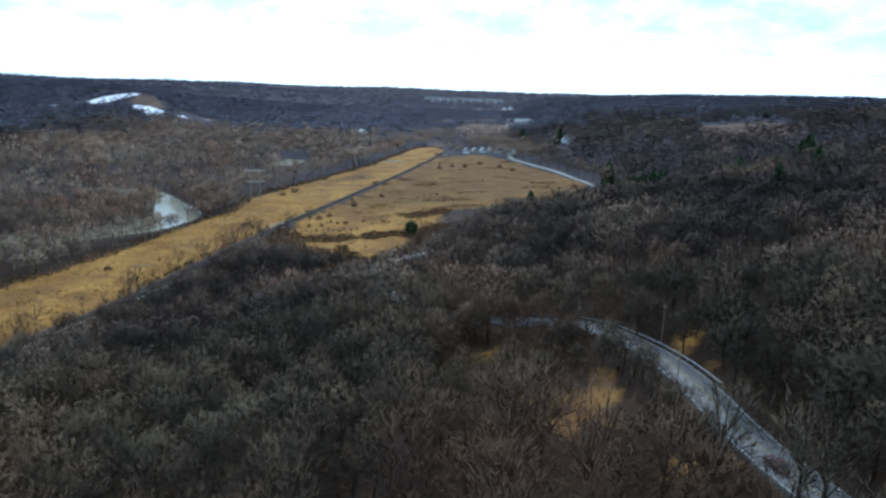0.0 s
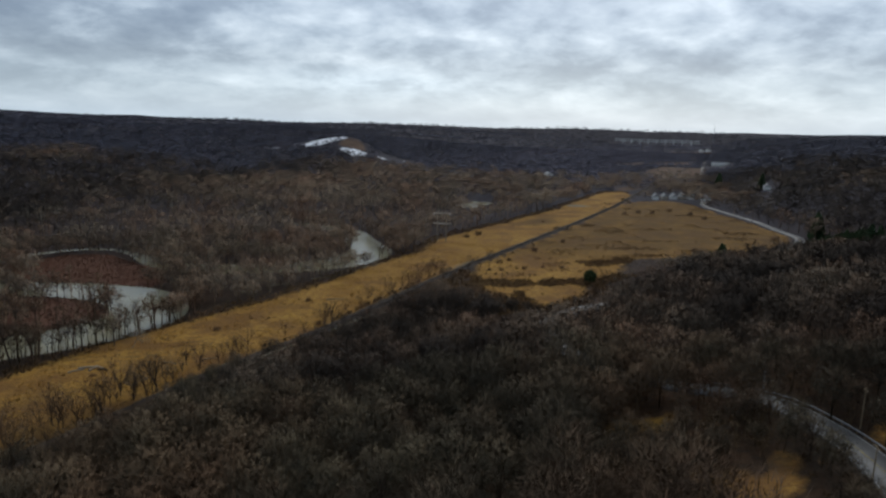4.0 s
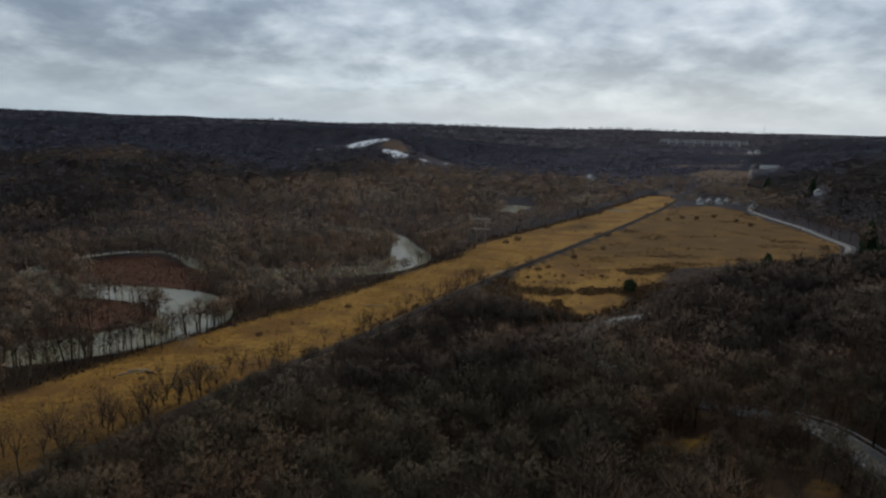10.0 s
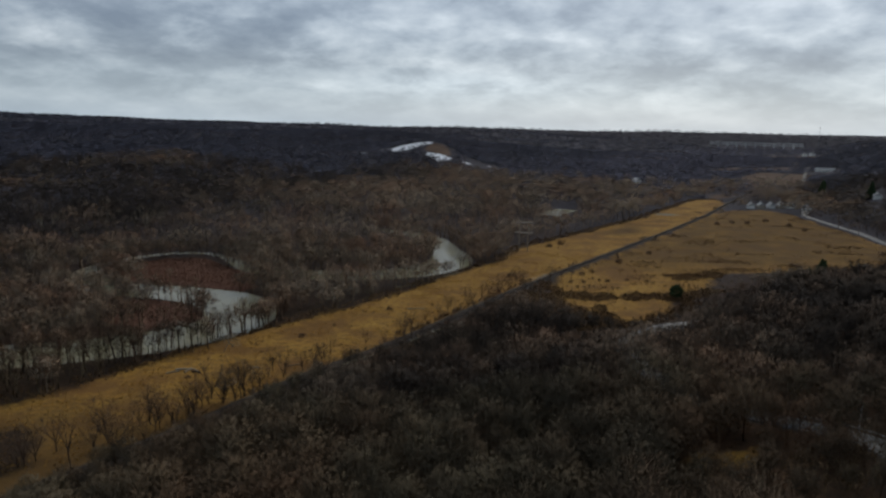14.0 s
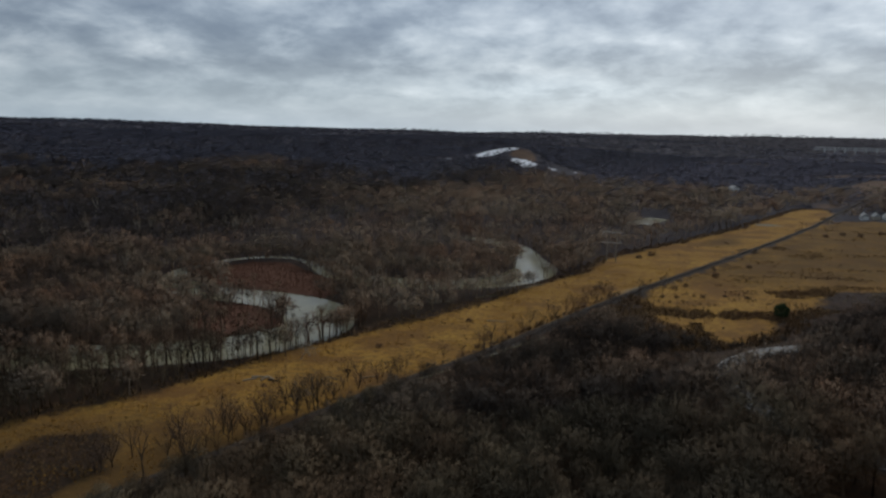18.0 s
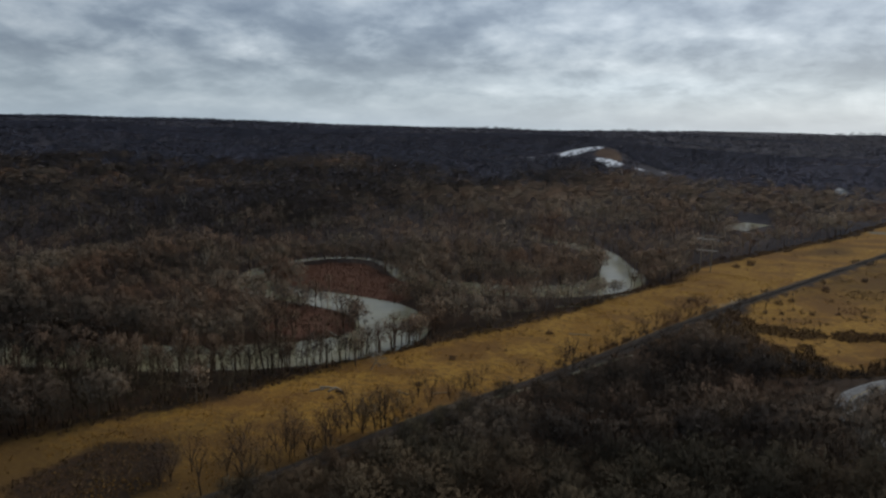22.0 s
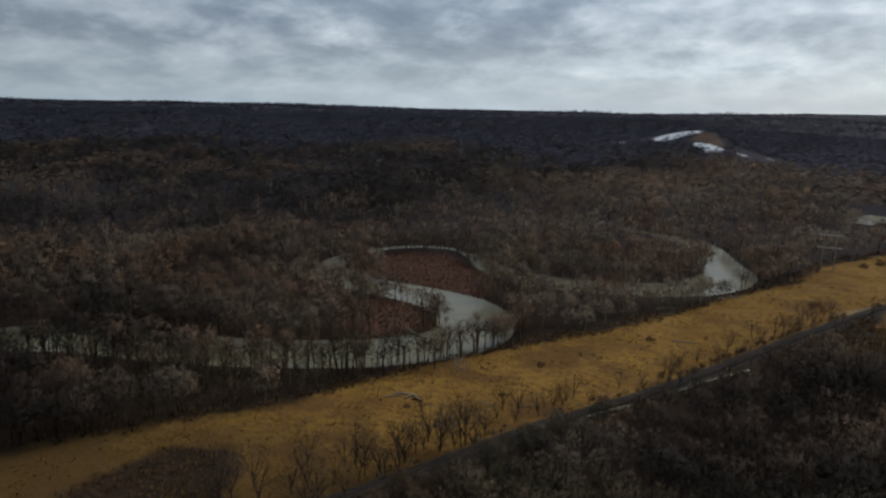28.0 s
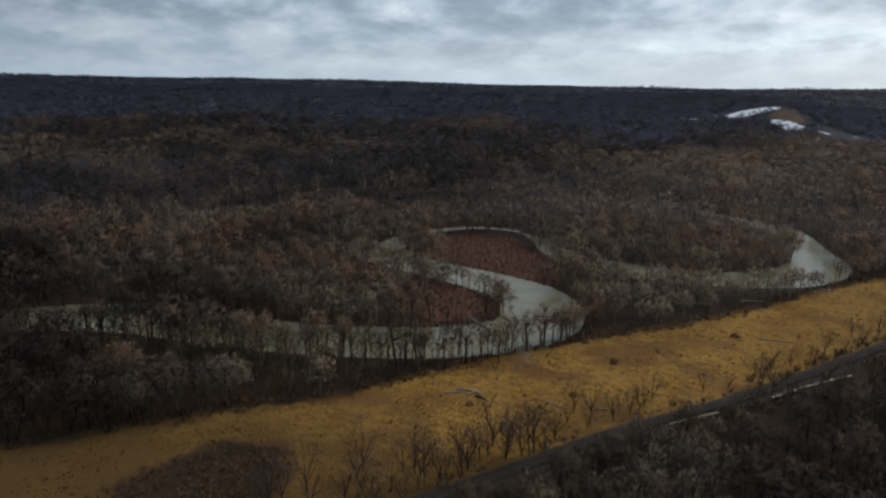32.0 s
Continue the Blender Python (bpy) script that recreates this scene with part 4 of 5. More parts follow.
tw_t = np.gradient(tw_l, axis=0)
tw_t /= np.linalg.norm(tw_t, axis=1)[:, None]
tw_o = RNG.uniform(5.0, 10.5, len(tw_l))
x, y = tw_l[:, 0] + tw_t[:, 1] * tw_o, tw_l[:, 1] - tw_t[:, 0] * tw_o
k = (y > 60) & (y < RNG.uniform(190, 262, len(y)))
plant("trackside_woods", x[k], y[k], RNG.uniform(6.0, 10.0, k.sum()), near_p, M_WOODS_NEAR, "bare young trees crowding the railway embankment")
bk_x, bk_y = [], []
rv = smooth([(a, b, c) for a, b, c in RIVER if a > -345], 4.0)
rt = np.gradient(rv[:, :2], axis=0)
rt /= np.linalg.norm(rt, axis=1)[:, None]
for sd in (-1, 1):
    for row in (1.5, 5.5):
        off = sd * (rv[:, 2] / 2 + row + RNG.uniform(0, 3.5, len(rv)))
        bk_x.append(rv[:, 0] + rt[:, 1] * off + RNG.normal(0, 0.8, len(rv)))
        bk_y.append(rv[:, 1] - rt[:, 0] * off + RNG.normal(0, 0.8, len(rv)))
bk_x, bk_y = np.concatenate(bk_x), np.concatenate(bk_y)
d, half = line_distance(bk_x, bk_y, RIVER_L)
k = (d - half / 2 > 0.8) & (inside(bk_x, bk_y, FIELD_W) < -1) & (inside(bk_x, bk_y, BRUSH_BAR) < -2) & (RNG.uniform(0, 1, len(d)) < 0.62)
bk_x, bk_y = bk_x[k], bk_y[k]
bank_p = [joined(4, 1, 130, 0.013, RNG.uniform(0.22, 0.38), 0.08, 1.2) for _ in range(6)]
plant("riverbank_woods", bk_x, bk_y, RNG.uniform(8, 14, len(bk_x)), bank_p, M_WOODS, "thin leafless trees lining the river banks")
strip = [(-300, 120), (-300, 190), (-215, 212), (-150, 236), (-110, 262), (-90, 290), (-60, 330), (-20, 390), (-8, 398), (-48, 328), (-95, 272), (-128, 213), (-163, 171), (-187, 141)]
sx, sy = fill(strip, 4.6)
plant("field_edge_woods", sx, sy, np.where(sx > -86, RNG.uniform(1.8, 4.5, len(sx)), RNG.uniform(6, 13, len(sx))), bank_p, M_WOODS_NEAR, "bare trees between the river and the dry marsh")
x, y = scatter(470, 1500, 11.6)
k = np.hypot(x, y) + 200 * vnoise(x, y, 210, 81) + RNG.uniform(-220, 220, len(x)) < 1110
x, y = x[k], y[k]
k = np.hypot(x, y) < 760
plant("distant_woods", x[k], y[k], tall(x[k], y[k], 11, 19), far_p, M_WOODS, "distant leafless brown woods", wide=1.2, vary=0.36, egg=(0.25, 0.45, 0.55))
plant("farther_woods", x[~k], y[~k], tall(x[~k], y[~k], 11, 18), hazy_p, M_WOODS, "soft brown leafless woods far up the valley", wide=1.3, vary=0.3, egg=(0.15, 0.6, 0.65))
x, y = scatter(830, 2700, 18.8)
k = np.hypot(x, y) + 200 * vnoise(x, y, 210, 81) + RNG.uniform(-180, 180, len(x)) > 1110
x, y = x[k], y[k]
plant("far_woods", x, y, RNG.uniform(9, 13, len(x)), vfar_p, M_WOODS_HAZE, "far dark leafless woods on low hills", wide=2.1, sink=3.5, vary=0.22, egg=(-0.2, 0.9, 0.8))
x, y = scatter(2700, 4800, 45.0)
plant("horizon_woods", x, y, RNG.uniform(10, 15, len(x)), hor_p, M_WOODS_HAZE, "dark woods along the horizon", wide=2.8, sink=3.0, vary=0.15, egg=(-0.3, 0.9, 0.8))

# brush, reeds and thickets
shrub_p = []
for _ in range(6):
    az = RNG.uniform(0, 2 * np.pi, 16)
    rr = RNG.uniform(0.0, 0.3, 16)
    b = np.column_stack([np.cos(az) * rr, np.sin(az) * rr, 0 * az])
    t = np.column_stack([np.cos(az) * (rr + 0.3), np.sin(az) * (rr + 0.3), RNG.uniform(0.5, 1.0, 16)])
    shrub_p.append(slivers(b, t, 0.11))


sx, sy = fill(BRUSH_BAR, 1.35)
plant("red_brush", sx, sy, RNG.uniform(0.6, 1.3, len(sx)), shrub_p, M_BUSH, "low rust-red brush on the river bar", "brush", 1.0, 0.1, (-0.4, 0.8, 1.0))
sx, sy = fill(BRUSH_LEFT, 2.4)
plant("rusty_undergrowth", sx, sy, RNG.uniform(0.8, 2.0, len(sx)), shrub_p, M_BUSH, "rust-brown undergrowth inside the river bend", "brush", 1.0, 0.1, (-0.4, 0.8, 1.0))
sx, sy = fill(BRUSH_FIELD, 1.4, -4)
k = inside(sx, sy, BRUSH_FIELD) + 4 * vnoise(sx, sy, 7, 31) > RNG.uniform(-1, 5, len(sx))
sx, sy = sx[k], sy[k]
plant("dark_thicket", sx, sy, RNG.uniform(0.6, 1.5, len(sx)), shrub_p, M_SHRUB, "dark brown thicket in the dry grass", "thicket", 1.0, 0.1, (-0.4, 0.8, 1.0))
# shrubs: clumps in the marsh, and a fringe along its edges
fx, fy = fill(FIELD_W, 3.0)
k = (vnoise(fx, fy, 7, 11) > 0.74) | (inside(fx, fy, FIELD_W) < RNG.uniform(-1, 3, len(fx)))
ex, ey = fill(FIELD_E, 3.0)
k2 = (vnoise(ex * 0.55, ey - ex * 0.2, 13, 12) > 0.45) | ((vnoise(ex, ey, 16, 14) > 0.45) & (ey < 400 + 0.2 * ex)) | (inside(ex, ey, FIELD_E) < RNG.uniform(0, 6, len(ex)))
sx, sy = np.concatenate([fx[k], ex[k2]]), np.concatenate([fy[k], ey[k2]])
plant("marsh_shrubs", sx, sy, RNG.uniform(0.6, 1.7, len(sx)), shrub_p, M_SHRUB, "brown leafless shrubs dotted through dry marsh grass", "shrubs", 1.0, 0.1, (-0.4, 0.8, 1.0))
reed_p = []
for _ in range(6):
    az = RNG.uniform(0, 2 * np.pi, 5)
    b = np.column_stack([np.cos(az), np.sin(az), 0 * az]) * RNG.uniform(0, 0.5, 5)[:, None]
    reed_p.append(slivers(b, b * 1.5 + np.array([0, 0, 1.0]) * RNG.uniform(0.6, 1, 5)[:, None] + RNG.normal(0, 0.15, (5, 3)) * (1, 1, 0), 0.3))
fx, fy = fill(FIELD_W, 1.25)
k = (fy < 480) & (vnoise(fx, fy, 8, 13) > RNG.uniform(0.0, 0.6, len(fx)))
ex, ey = fill(FIELD_E, 2.6)
k2 = vnoise(ex, ey, 10, 15) > RNG.uniform(0.0, 0.6, len(ex))
ex, ey = ex[k2], ey[k2]
sx, sy = np.concatenate([fx[k], ex]), np.concatenate([fy[k], ey])
plant("dry_reeds", sx, sy, RNG.uniform(0.25, 0.8, len(sx)), reed_p, M_GRASS, "dry golden marsh reeds", "reeds", 1.0, 0.05, (-0.8, 1.0, 1.0))
fx, fy = fill(FIELD_W, 2.6)
k = (fy < 430) & (RNG.uniform(-0.4, 1.6, len(fx)) < vnoise(fx, fy, 12, 91))
plant("marsh_tussocks", fx[k], fy[k], RNG.uniform(0.35, 0.95, k.sum()), shrub_p, M_TUSSOCK, "brown grass tussocks in the dry marsh", "tussocks", 1.5, 0.1, (-0.4, 0.8, 1.0))
ebx, eby = [], []
re = smooth([p for p in RAIL if -100 < p[0] < 340], 0.9)
rt = np.gradient(re, axis=0)
rt /= np.linalg.norm(rt, axis=1)[:, None]
for sd in (-1, 1):
    off = sd * RNG.uniform(3.2, 7.5, len(re))
    ebx.append(re[:, 0] + rt[:, 1] * off)
    eby.append(re[:, 1] - rt[:, 0] * off)
ebx, eby = np.concatenate(ebx), np.concatenate(eby)
k = (vnoise(ebx, eby, 14, 51) > RNG.uniform(-0.9, 0.5, len(ebx))) & ((eby < 385) | (vnoise(ebx, eby, 20, 55) > 0.55))
plant("embankment_brush", ebx[k], eby[k], RNG.uniform(0.8, 3.0, k.sum()), shrub_p, M_WOODS, "dark leafless brush along the railway embankment", "brush", 1.0, 0.1, (-0.4, 0.8, 1.0))
ex0, ey0 = fill(FIELD_E, 1.7)
k = (vnoise(ex0 * 0.4, ey0 - ex0 * 0.15, 14, 52) > RNG.uniform(0.3, 0.7, len(ex0))) & ((ey0 < 470) | (vnoise(ex0, ey0, 30, 53) > 0.3))
plant("marsh_thickets", ex0[k], ey0[k], RNG.uniform(0.6, 1.6, k.sum()), shrub_p, M_SHRUB, "brown leafless thickets across the far marsh", "thicket", 1.0, 0.1, (-0.4, 0.8, 1.0))
for band in ([(36, 374), (50, 348), (62, 342), (76, 348), (104, 350), (118, 346), (140, 366), (152, 384), (135, 376), (104, 366), (83, 360), (58, 366), (42, 384)], [(120, 400), (136, 397), (160, 410), (167, 428), (143, 424), (126, 411)], [(66, 312), (60, 330), (70, 336), (74, 322)]):
    tx0, ty0 = fill(band, 1.15, -5.0, 0.9)
    k = inside(tx0, ty0, band) + 5.5 * vnoise(tx0, ty0, 6.5, 57) > RNG.uniform(-0.5, 3.5, len(tx0))
    tx0, ty0 = tx0[k], ty0[k]
    plant("marsh_thicket", tx0, ty0, RNG.uniform(0.9, 2.4, len(tx0)), shrub_p, M_SHRUB, "dark brown leafless thicket in a band across the marsh", "thicket", 1.0, 0.1, (-0.4, 0.8, 1.0))
tx0, ty0 = fill([(4, 316), (22, 350), (38, 374), (52, 340), (64, 322), (78, 306), (104, 330), (116, 348), (126, 346), (100, 312), (82, 292), (40, 292), (14, 300)], 1.9, 0.0, 0.8)
plant("tall_brush", tx0, ty0, RNG.uniform(1.2, 3.6, len(tx0)), shrub_p, M_SHRUB, "tall warm brown brush between the track and the marsh", "brush", 0.8, 0.1, (-0.4, 0.8, 1.0))
bx0, by0 = fill(FIELD_W, 1.6, -7)
k = (inside(bx0, by0, FIELD_W) < 2.0 + 3 * vnoise(bx0, by0, 9, 71)) & (line_distance(bx0, by0, RAIL_L)[0] > 12) & (RNG.uniform(0, 1, len(bx0)) < 0.5) & (by0 > 130)
plant("marsh_edge_brush", bx0[k], by0[k], RNG.uniform(0.8, 2.4, k.sum()), shrub_p, M_SHRUB, "brown leafless brush along the marsh edge", "brush", 1.0, 0.1, (-0.4, 0.8, 1.0))
hx, hy = scatter(40, 190, 2.7, 0, 62)
k = (np.hypot(hx - 68, (hy - 108) * 0.7) < 38) & (np.hypot(hx - 61, (hy - 98) * 0.8) > 11) & (np.hypot(hx - 63, hy - 142) > 8) & (line_distance(hx, hy, ROAD_LZ)[0] > 5.2) & (RNG.uniform(0, 1, len(hx)) < 0.8)
plant("hillside_thicket", hx[k], hy[k], RNG.uniform(2.6, 6.5, k.sum()), [joined(4, 1, 150, 0.02, RNG.uniform(0.34, 0.5), -0.16) for _ in range(5)], M_THICKET, "olive-brown leafless thicket on the hillside by the road", "thicket", 1.0, 0.2)
ux, uy = scatter(30, 200, 4.0, -70, 70)
plant("understorey", ux, uy, RNG.uniform(0.6, 1.9, len(ux)), shrub_p, M_SHRUB, "brown undergrowth below the hillside trees", "undergrowth", 1.0, 0.1, (-0.4, 0.8, 1.0))


# ---- trees as things ----
def tree_thing(name, limbs, subs, twigs, width, wide, bark, twig, label, group, high=0.0, stout=1.0):
    tr, arms, tw = tree_arrays(limbs, subs, twigs, width, wide, 5, high, stout)
    ob = empty(name, pose(0, 0, 0), label, "tree", group)
    part("trunk", mesh_from("trunk", *gather(tr), bark, True), None, ob)
    for a in arms:
        part("limb", mesh_from("limb", *a, bark, True), None, ob)
    if twigs:
        tn = round_normals(tw[0], 0.36, 0.36, 0.5)
        part("crown", soft_shade(mesh_from("crown", tw[0], outward(*tw, tn), twig, True), tn), None, ob, "fine bare twigs")
    return ob


def place_tree(src, x, y, h, label="", group=""):
    m = pose(x, y, zat(x, y) - 0.15, RNG.normal(0, 2), RNG.normal(0, 2), RNG.uniform(0, 360)) @ Matrix.Scale(h / src.scale.x, 4)
    ob = copy_thing(src, m)
    tagged(ob, label, "", group)
    return ob


def move_tree(src, x, y, h):
    src.matrix_basis = pose(x, y, zat(x, y) - 0.15, 0, 0, RNG.uniform(0, 360)) @ Matrix.Diagonal((h, h, h, 1))
    return src


VARIANTS = [tree_thing("bare_tree", 5, 3, 900, 0.0058, RNG.uniform(0.26, 0.4), M_TRUNK, M_TWIG, "grey-brown leafless deciduous tree on the wooded hillside", "hillside trees") for _ in range(7)]
hill_h = tall(np.array([p[0] for p in HILL_TREES]), np.array([p[1] for p in HILL_TREES]), 11, 18)
for i, (tx, ty) in enumerate(HILL_TREES):
    th = hill_h[i]
    if i < len(VARIANTS):
        move_tree(VARIANTS[i], tx, ty, th)
    else:
        place_tree(VARIANTS[i % len(VARIANTS)], tx, ty, th)
for bx, by in np.concatenate([smooth([(72, 92), (76, 106), (79, 120), (80, 134), (76, 146), (66, 158), (59, 172)], 4.2), smooth([(66, 74), (70, 86)], 6.0), smooth([(74, 126), (73, 140), (66, 150), (56, 162)], 4.4), smooth([(96, 112), (97, 128), (95, 146)], 6.0)]):
    place_tree(VARIANTS[int(RNG.integers(0, len(VARIANTS)))], bx + RNG.normal(0, 1.0), by + RNG.normal(0, 1.4), RNG.uniform(6, 10.5), "slim leafless tree at the edge of the hillside road", "roadside trees")
RIVER_TREES = [tree_thing("riverside_tree", 5, 2, 240, 0.009, RNG.uniform(0.24, 0.38), M_TRUNK, M_SAPLING, "slender leafless tree on the muddy river bank", "riverside trees", 0.08, 1.5) for _ in range(4)]
bank = np.concatenate([smooth([(-240, 196), (-215, 209), (-180, 221), (-152, 232), (-128, 245), (-112, 258), (-98, 272), (-88, 287), (-85, 302), (-92, 324), (-108, 347)], 3.6), smooth([(-215, 190), (-170, 209), (-146, 221), (-120, 238), (-100, 262)], 4.5), smooth([(-200, 182), (-165, 200), (-140, 212)], 6)])
far_bank = smooth([(-215, 247), (-180, 252), (-150, 263), (-132, 277)], 6)
n = 0
for bx, by in np.concatenate([bank, far_bank]):
    if RNG.uniform() < 0.3 and n >= 4:
        continue
    bx, by = bx + RNG.normal(0, 2.2), by + RNG.normal(0, 2.2)
    th = RNG.uniform(8, 17)
    if n < 4:
        move_tree(RIVER_TREES[n], bx, by, th)
    else:
        place_tree(RIVER_TREES[n % 4], bx, by, th)
    n += 1
TRACK_TREES = [tree_thing("trackside_tree", 6, 3, 260, 0.007, RNG.uniform(0.32, 0.46), M_TRUNK, M_SAPLING, "thin leafless sapling beside the railway embankment", "trackside trees", -0.2) for _ in range(3)]
n = 0
side_rows = np.concatenate([smooth([(-100, 165), (-76, 206), (-50, 246), (-24, 284), (4, 332), (36, 390)], 3.6), smooth([(-70, 180), (-46, 222), (-20, 262), (2, 298), (28, 342), (60, 394)], 5.0), smooth([(-118, 152), (-92, 190), (-74, 216), (-50, 254)], 4.2), smooth([(-96, 160), (-84, 186), (-66, 212)], 3.4)])
for rx0, ry0 in side_rows:
    if RNG.uniform() < 0.2:
        continue
    bx, by = rx0 + RNG.normal(0, 2.4), ry0 + RNG.normal(0, 2.4)
    th = RNG.uniform(4, 9.5) * (1.5 if by < 215 else 1.1)
    if n < 3:
        move_tree(TRACK_TREES[n], bx, by, th)
    else:
        place_tree(TRACK_TREES[n % 3], bx, by, th)
    n += 1
PALE = [tree_thing("pale_tree", 4, 3, 170, 0.008, 0.28, M_PALE, M_TWIG, "pale-barked leafless tree standing in brown woods", "pale-barked trees") for _ in range(2)]
for i in range(48):
    bx, by = [(-430 + 200 * RNG.uniform() , 330 + 260 * RNG.uniform()), (-20 + RNG.normal(0, 90), 620 + RNG.normal(0, 60))][i % 3 == 2]
    if wood_clear(np.array([bx]), np.array([by]))[0] > 0:
        continue
    if i < 2:
        move_tree(PALE[i], bx, by, 17)
    else:
        place_tree(PALE[i % 2], bx, by, RNG.uniform(17, 23))
dead = tree_thing("dead_tree", 4, 2, 0, 0.01, 0.3, M_TRUNK, M_TWIG, "dead dark tree with bare broken limbs at the field edge", "")
move_tree(dead, -100, 155, 15)
spray = tree_thing("leaning_tree", 6, 4, 420, 0.013, 0.45, M_PALE, M_PALE, "pale fallen crown tangled at the river bank", "")
spray.matrix_basis = pose(-95, 249, -0.3, 18, 24, 40) @ Matrix.Diagonal((9.5, 9.5, 8.5, 1))


def conifer(n, label, name="conifer_tree", wide=0.3, low=0.06):
    ob = empty(name, pose(0, 0, 0), label, "conifer", "evergreens among the bare woods")
    part("trunk", mesh_from("trunk", *cone((0, 0, -0.02), (0, 0, 0.97), 0.02, 0.002, 6), M_TRUNK, True), None, ob)
    h = RNG.uniform(0, 1, n) ** 1.3
    az = RNG.uniform(0, 2 * np.pi, n)
    reach = wide * (1 - h) ** 0.75 * RNG.uniform(0.6, 1.05, n) + 0.015
    z = low + h * (0.98 - low)
    b = np.column_stack([np.cos(az) * reach * 0.25, np.sin(az) * reach * 0.25, z])
    t = np.column_stack([np.cos(az) * reach, np.sin(az) * reach, z - reach * 0.15 + RNG.normal(0, 0.02, n)])
    part("crown", mesh_from("crown", *slivers(t, b, 0.10), M_PINE), None, ob, "dark green needles")
    return ob


PINES = [conifer(700, "dark green conifer rising above bare woods") for _ in range(3)]
spots = [(364, 527, 22), (360, 518, 20), (372, 535, 19), (208, 390, 18), (213, 396, 16), (203, 393, 13), (246, 410, 11), (250, 416, 10), (348, 355, 20), (342, 350, 18), (256, 238, 22), (442, 385, 27), (434, 374, 25), (448, 396, 24), (426, 366, 22), (350, 297, 23), (358, 304, 21), (505, 969, 24), (510, 862, 22), (524, 1005, 22), (318, 405, 21), (322, 412, 20)]
for i in range(50):
    a = RNG.uniform(0, 1)
    spots.append((324 - 12 * a + RNG.normal(0, 6), 446 - 42 * a + RNG.normal(0, 8), RNG.uniform(11, 16.5)))
for i in range(22):
    spots.append((338 + RNG.normal(0, 11), 450 + RNG.normal(0, 7), RNG.uniform(12, 18)))
n = 0
for cx0, cy0, th in spots:
    if line_distance(np.array([cx0]), np.array([cy0]), ROAD_LZ)[0][0] < 7:
        continue
    (move_tree(PINES[n], cx0, cy0, th) if n < 3 else place_tree(PINES[n % 3], cx0, cy0, th))
    n += 1
bush = empty("evergreen_bush", pose(0, 0, 0), "round dark evergreen bush in the dry marsh", "bush")
part("stem", mesh_from("stem", *cone((0, 0, -0.05), (0, 0, 0.6), 0.05, 0.02, 6), M_TRUNK, True), None, bush)
az, el = RNG.uniform(0, 2 * np.pi, 900), np.arcsin(RNG.uniform(-0.85, 1.0, 900))
lump = 1 + 0.13 * np.sin(3 * az + 1) + 0.1 * np.sin(5 * el + 2 * az)
b = np.column_stack([np.cos(az) * np.cos(el) * 0.42 * lump, np.sin(az) * np.cos(el) * 0.42 * lump, 0.45 + np.sin(el) * 0.42 * lump])
part("foliage", mesh_from("foliage", *slivers(b, b * 1.12 + RNG.normal(0, 0.05, b.shape), 0.12), M_PINE), None, bush, "dark green needles")
bush.matrix_basis = pose(115, 357, zat(115, 357) - 0.2) @ Matrix.Scale(7.0, 4)

marsh_bush = empty("marsh_bush", pose(0, 0, 0), "dark leafless bush standing in dry marsh grass", "bush", "bushes in the marsh")
sb = np.column_stack([RNG.normal(0, 0.1, 14), RNG.normal(0, 0.1, 14), np.full(14, -0.1)])
part("stem", mesh_from("stem", *slivers(sb, sb * 4 + np.array([0, 0, 1.0]) + RNG.normal(0, 0.15, (14, 3)), 0.06), M_TRUNK), None, marsh_bush)
az, el = RNG.uniform(0, 2 * np.pi, 420), np.arcsin(RNG.uniform(-0.2, 1.0, 420))
lump = (1 + 0.2 * np.sin(3 * az + 1) + 0.12 * np.sin(5 * el + 2 * az)) * RNG.uniform(0.75, 1.0, 420)
b = np.column_stack([np.cos(az) * np.cos(el) * 0.9 * lump, np.sin(az) * np.cos(el) * 0.75 * lump, 0.2 + np.sin(el) * 0.75 * lump])
tw = slivers(b, b * 1.1 + RNG.normal(0, 0.12, b.shape), 0.09, b)
tn = round_normals(tw[0], -0.1, 0.9, 0.8)
part("crown", soft_shade(mesh_from("crown", tw[0], outward(*tw, tn), M_BRUSH, True), tn), None, marsh_bush, "dense bare twigs")
for i, (bx, by, br0) in enumerate(BUSHES):
    (move_tree(marsh_bush, bx, by, br0) if i == 0 else place_tree(marsh_bush, bx, by, br0))

# ---- river and field litter ----


def log_thing(name, pts, r, mat, label):
    bm = bmesh.new()
    for a, b in zip(pts[:-1], pts[1:]):
        tube(bm, a, b, r, r * 0.85, 7)
        r *= 0.85
    me = bpy.data.meshes.new(name)
    bm.to_mesh(me)
    bm.free()
    me.materials.append(mat)
    return tagged(new(name, me), label, "log")


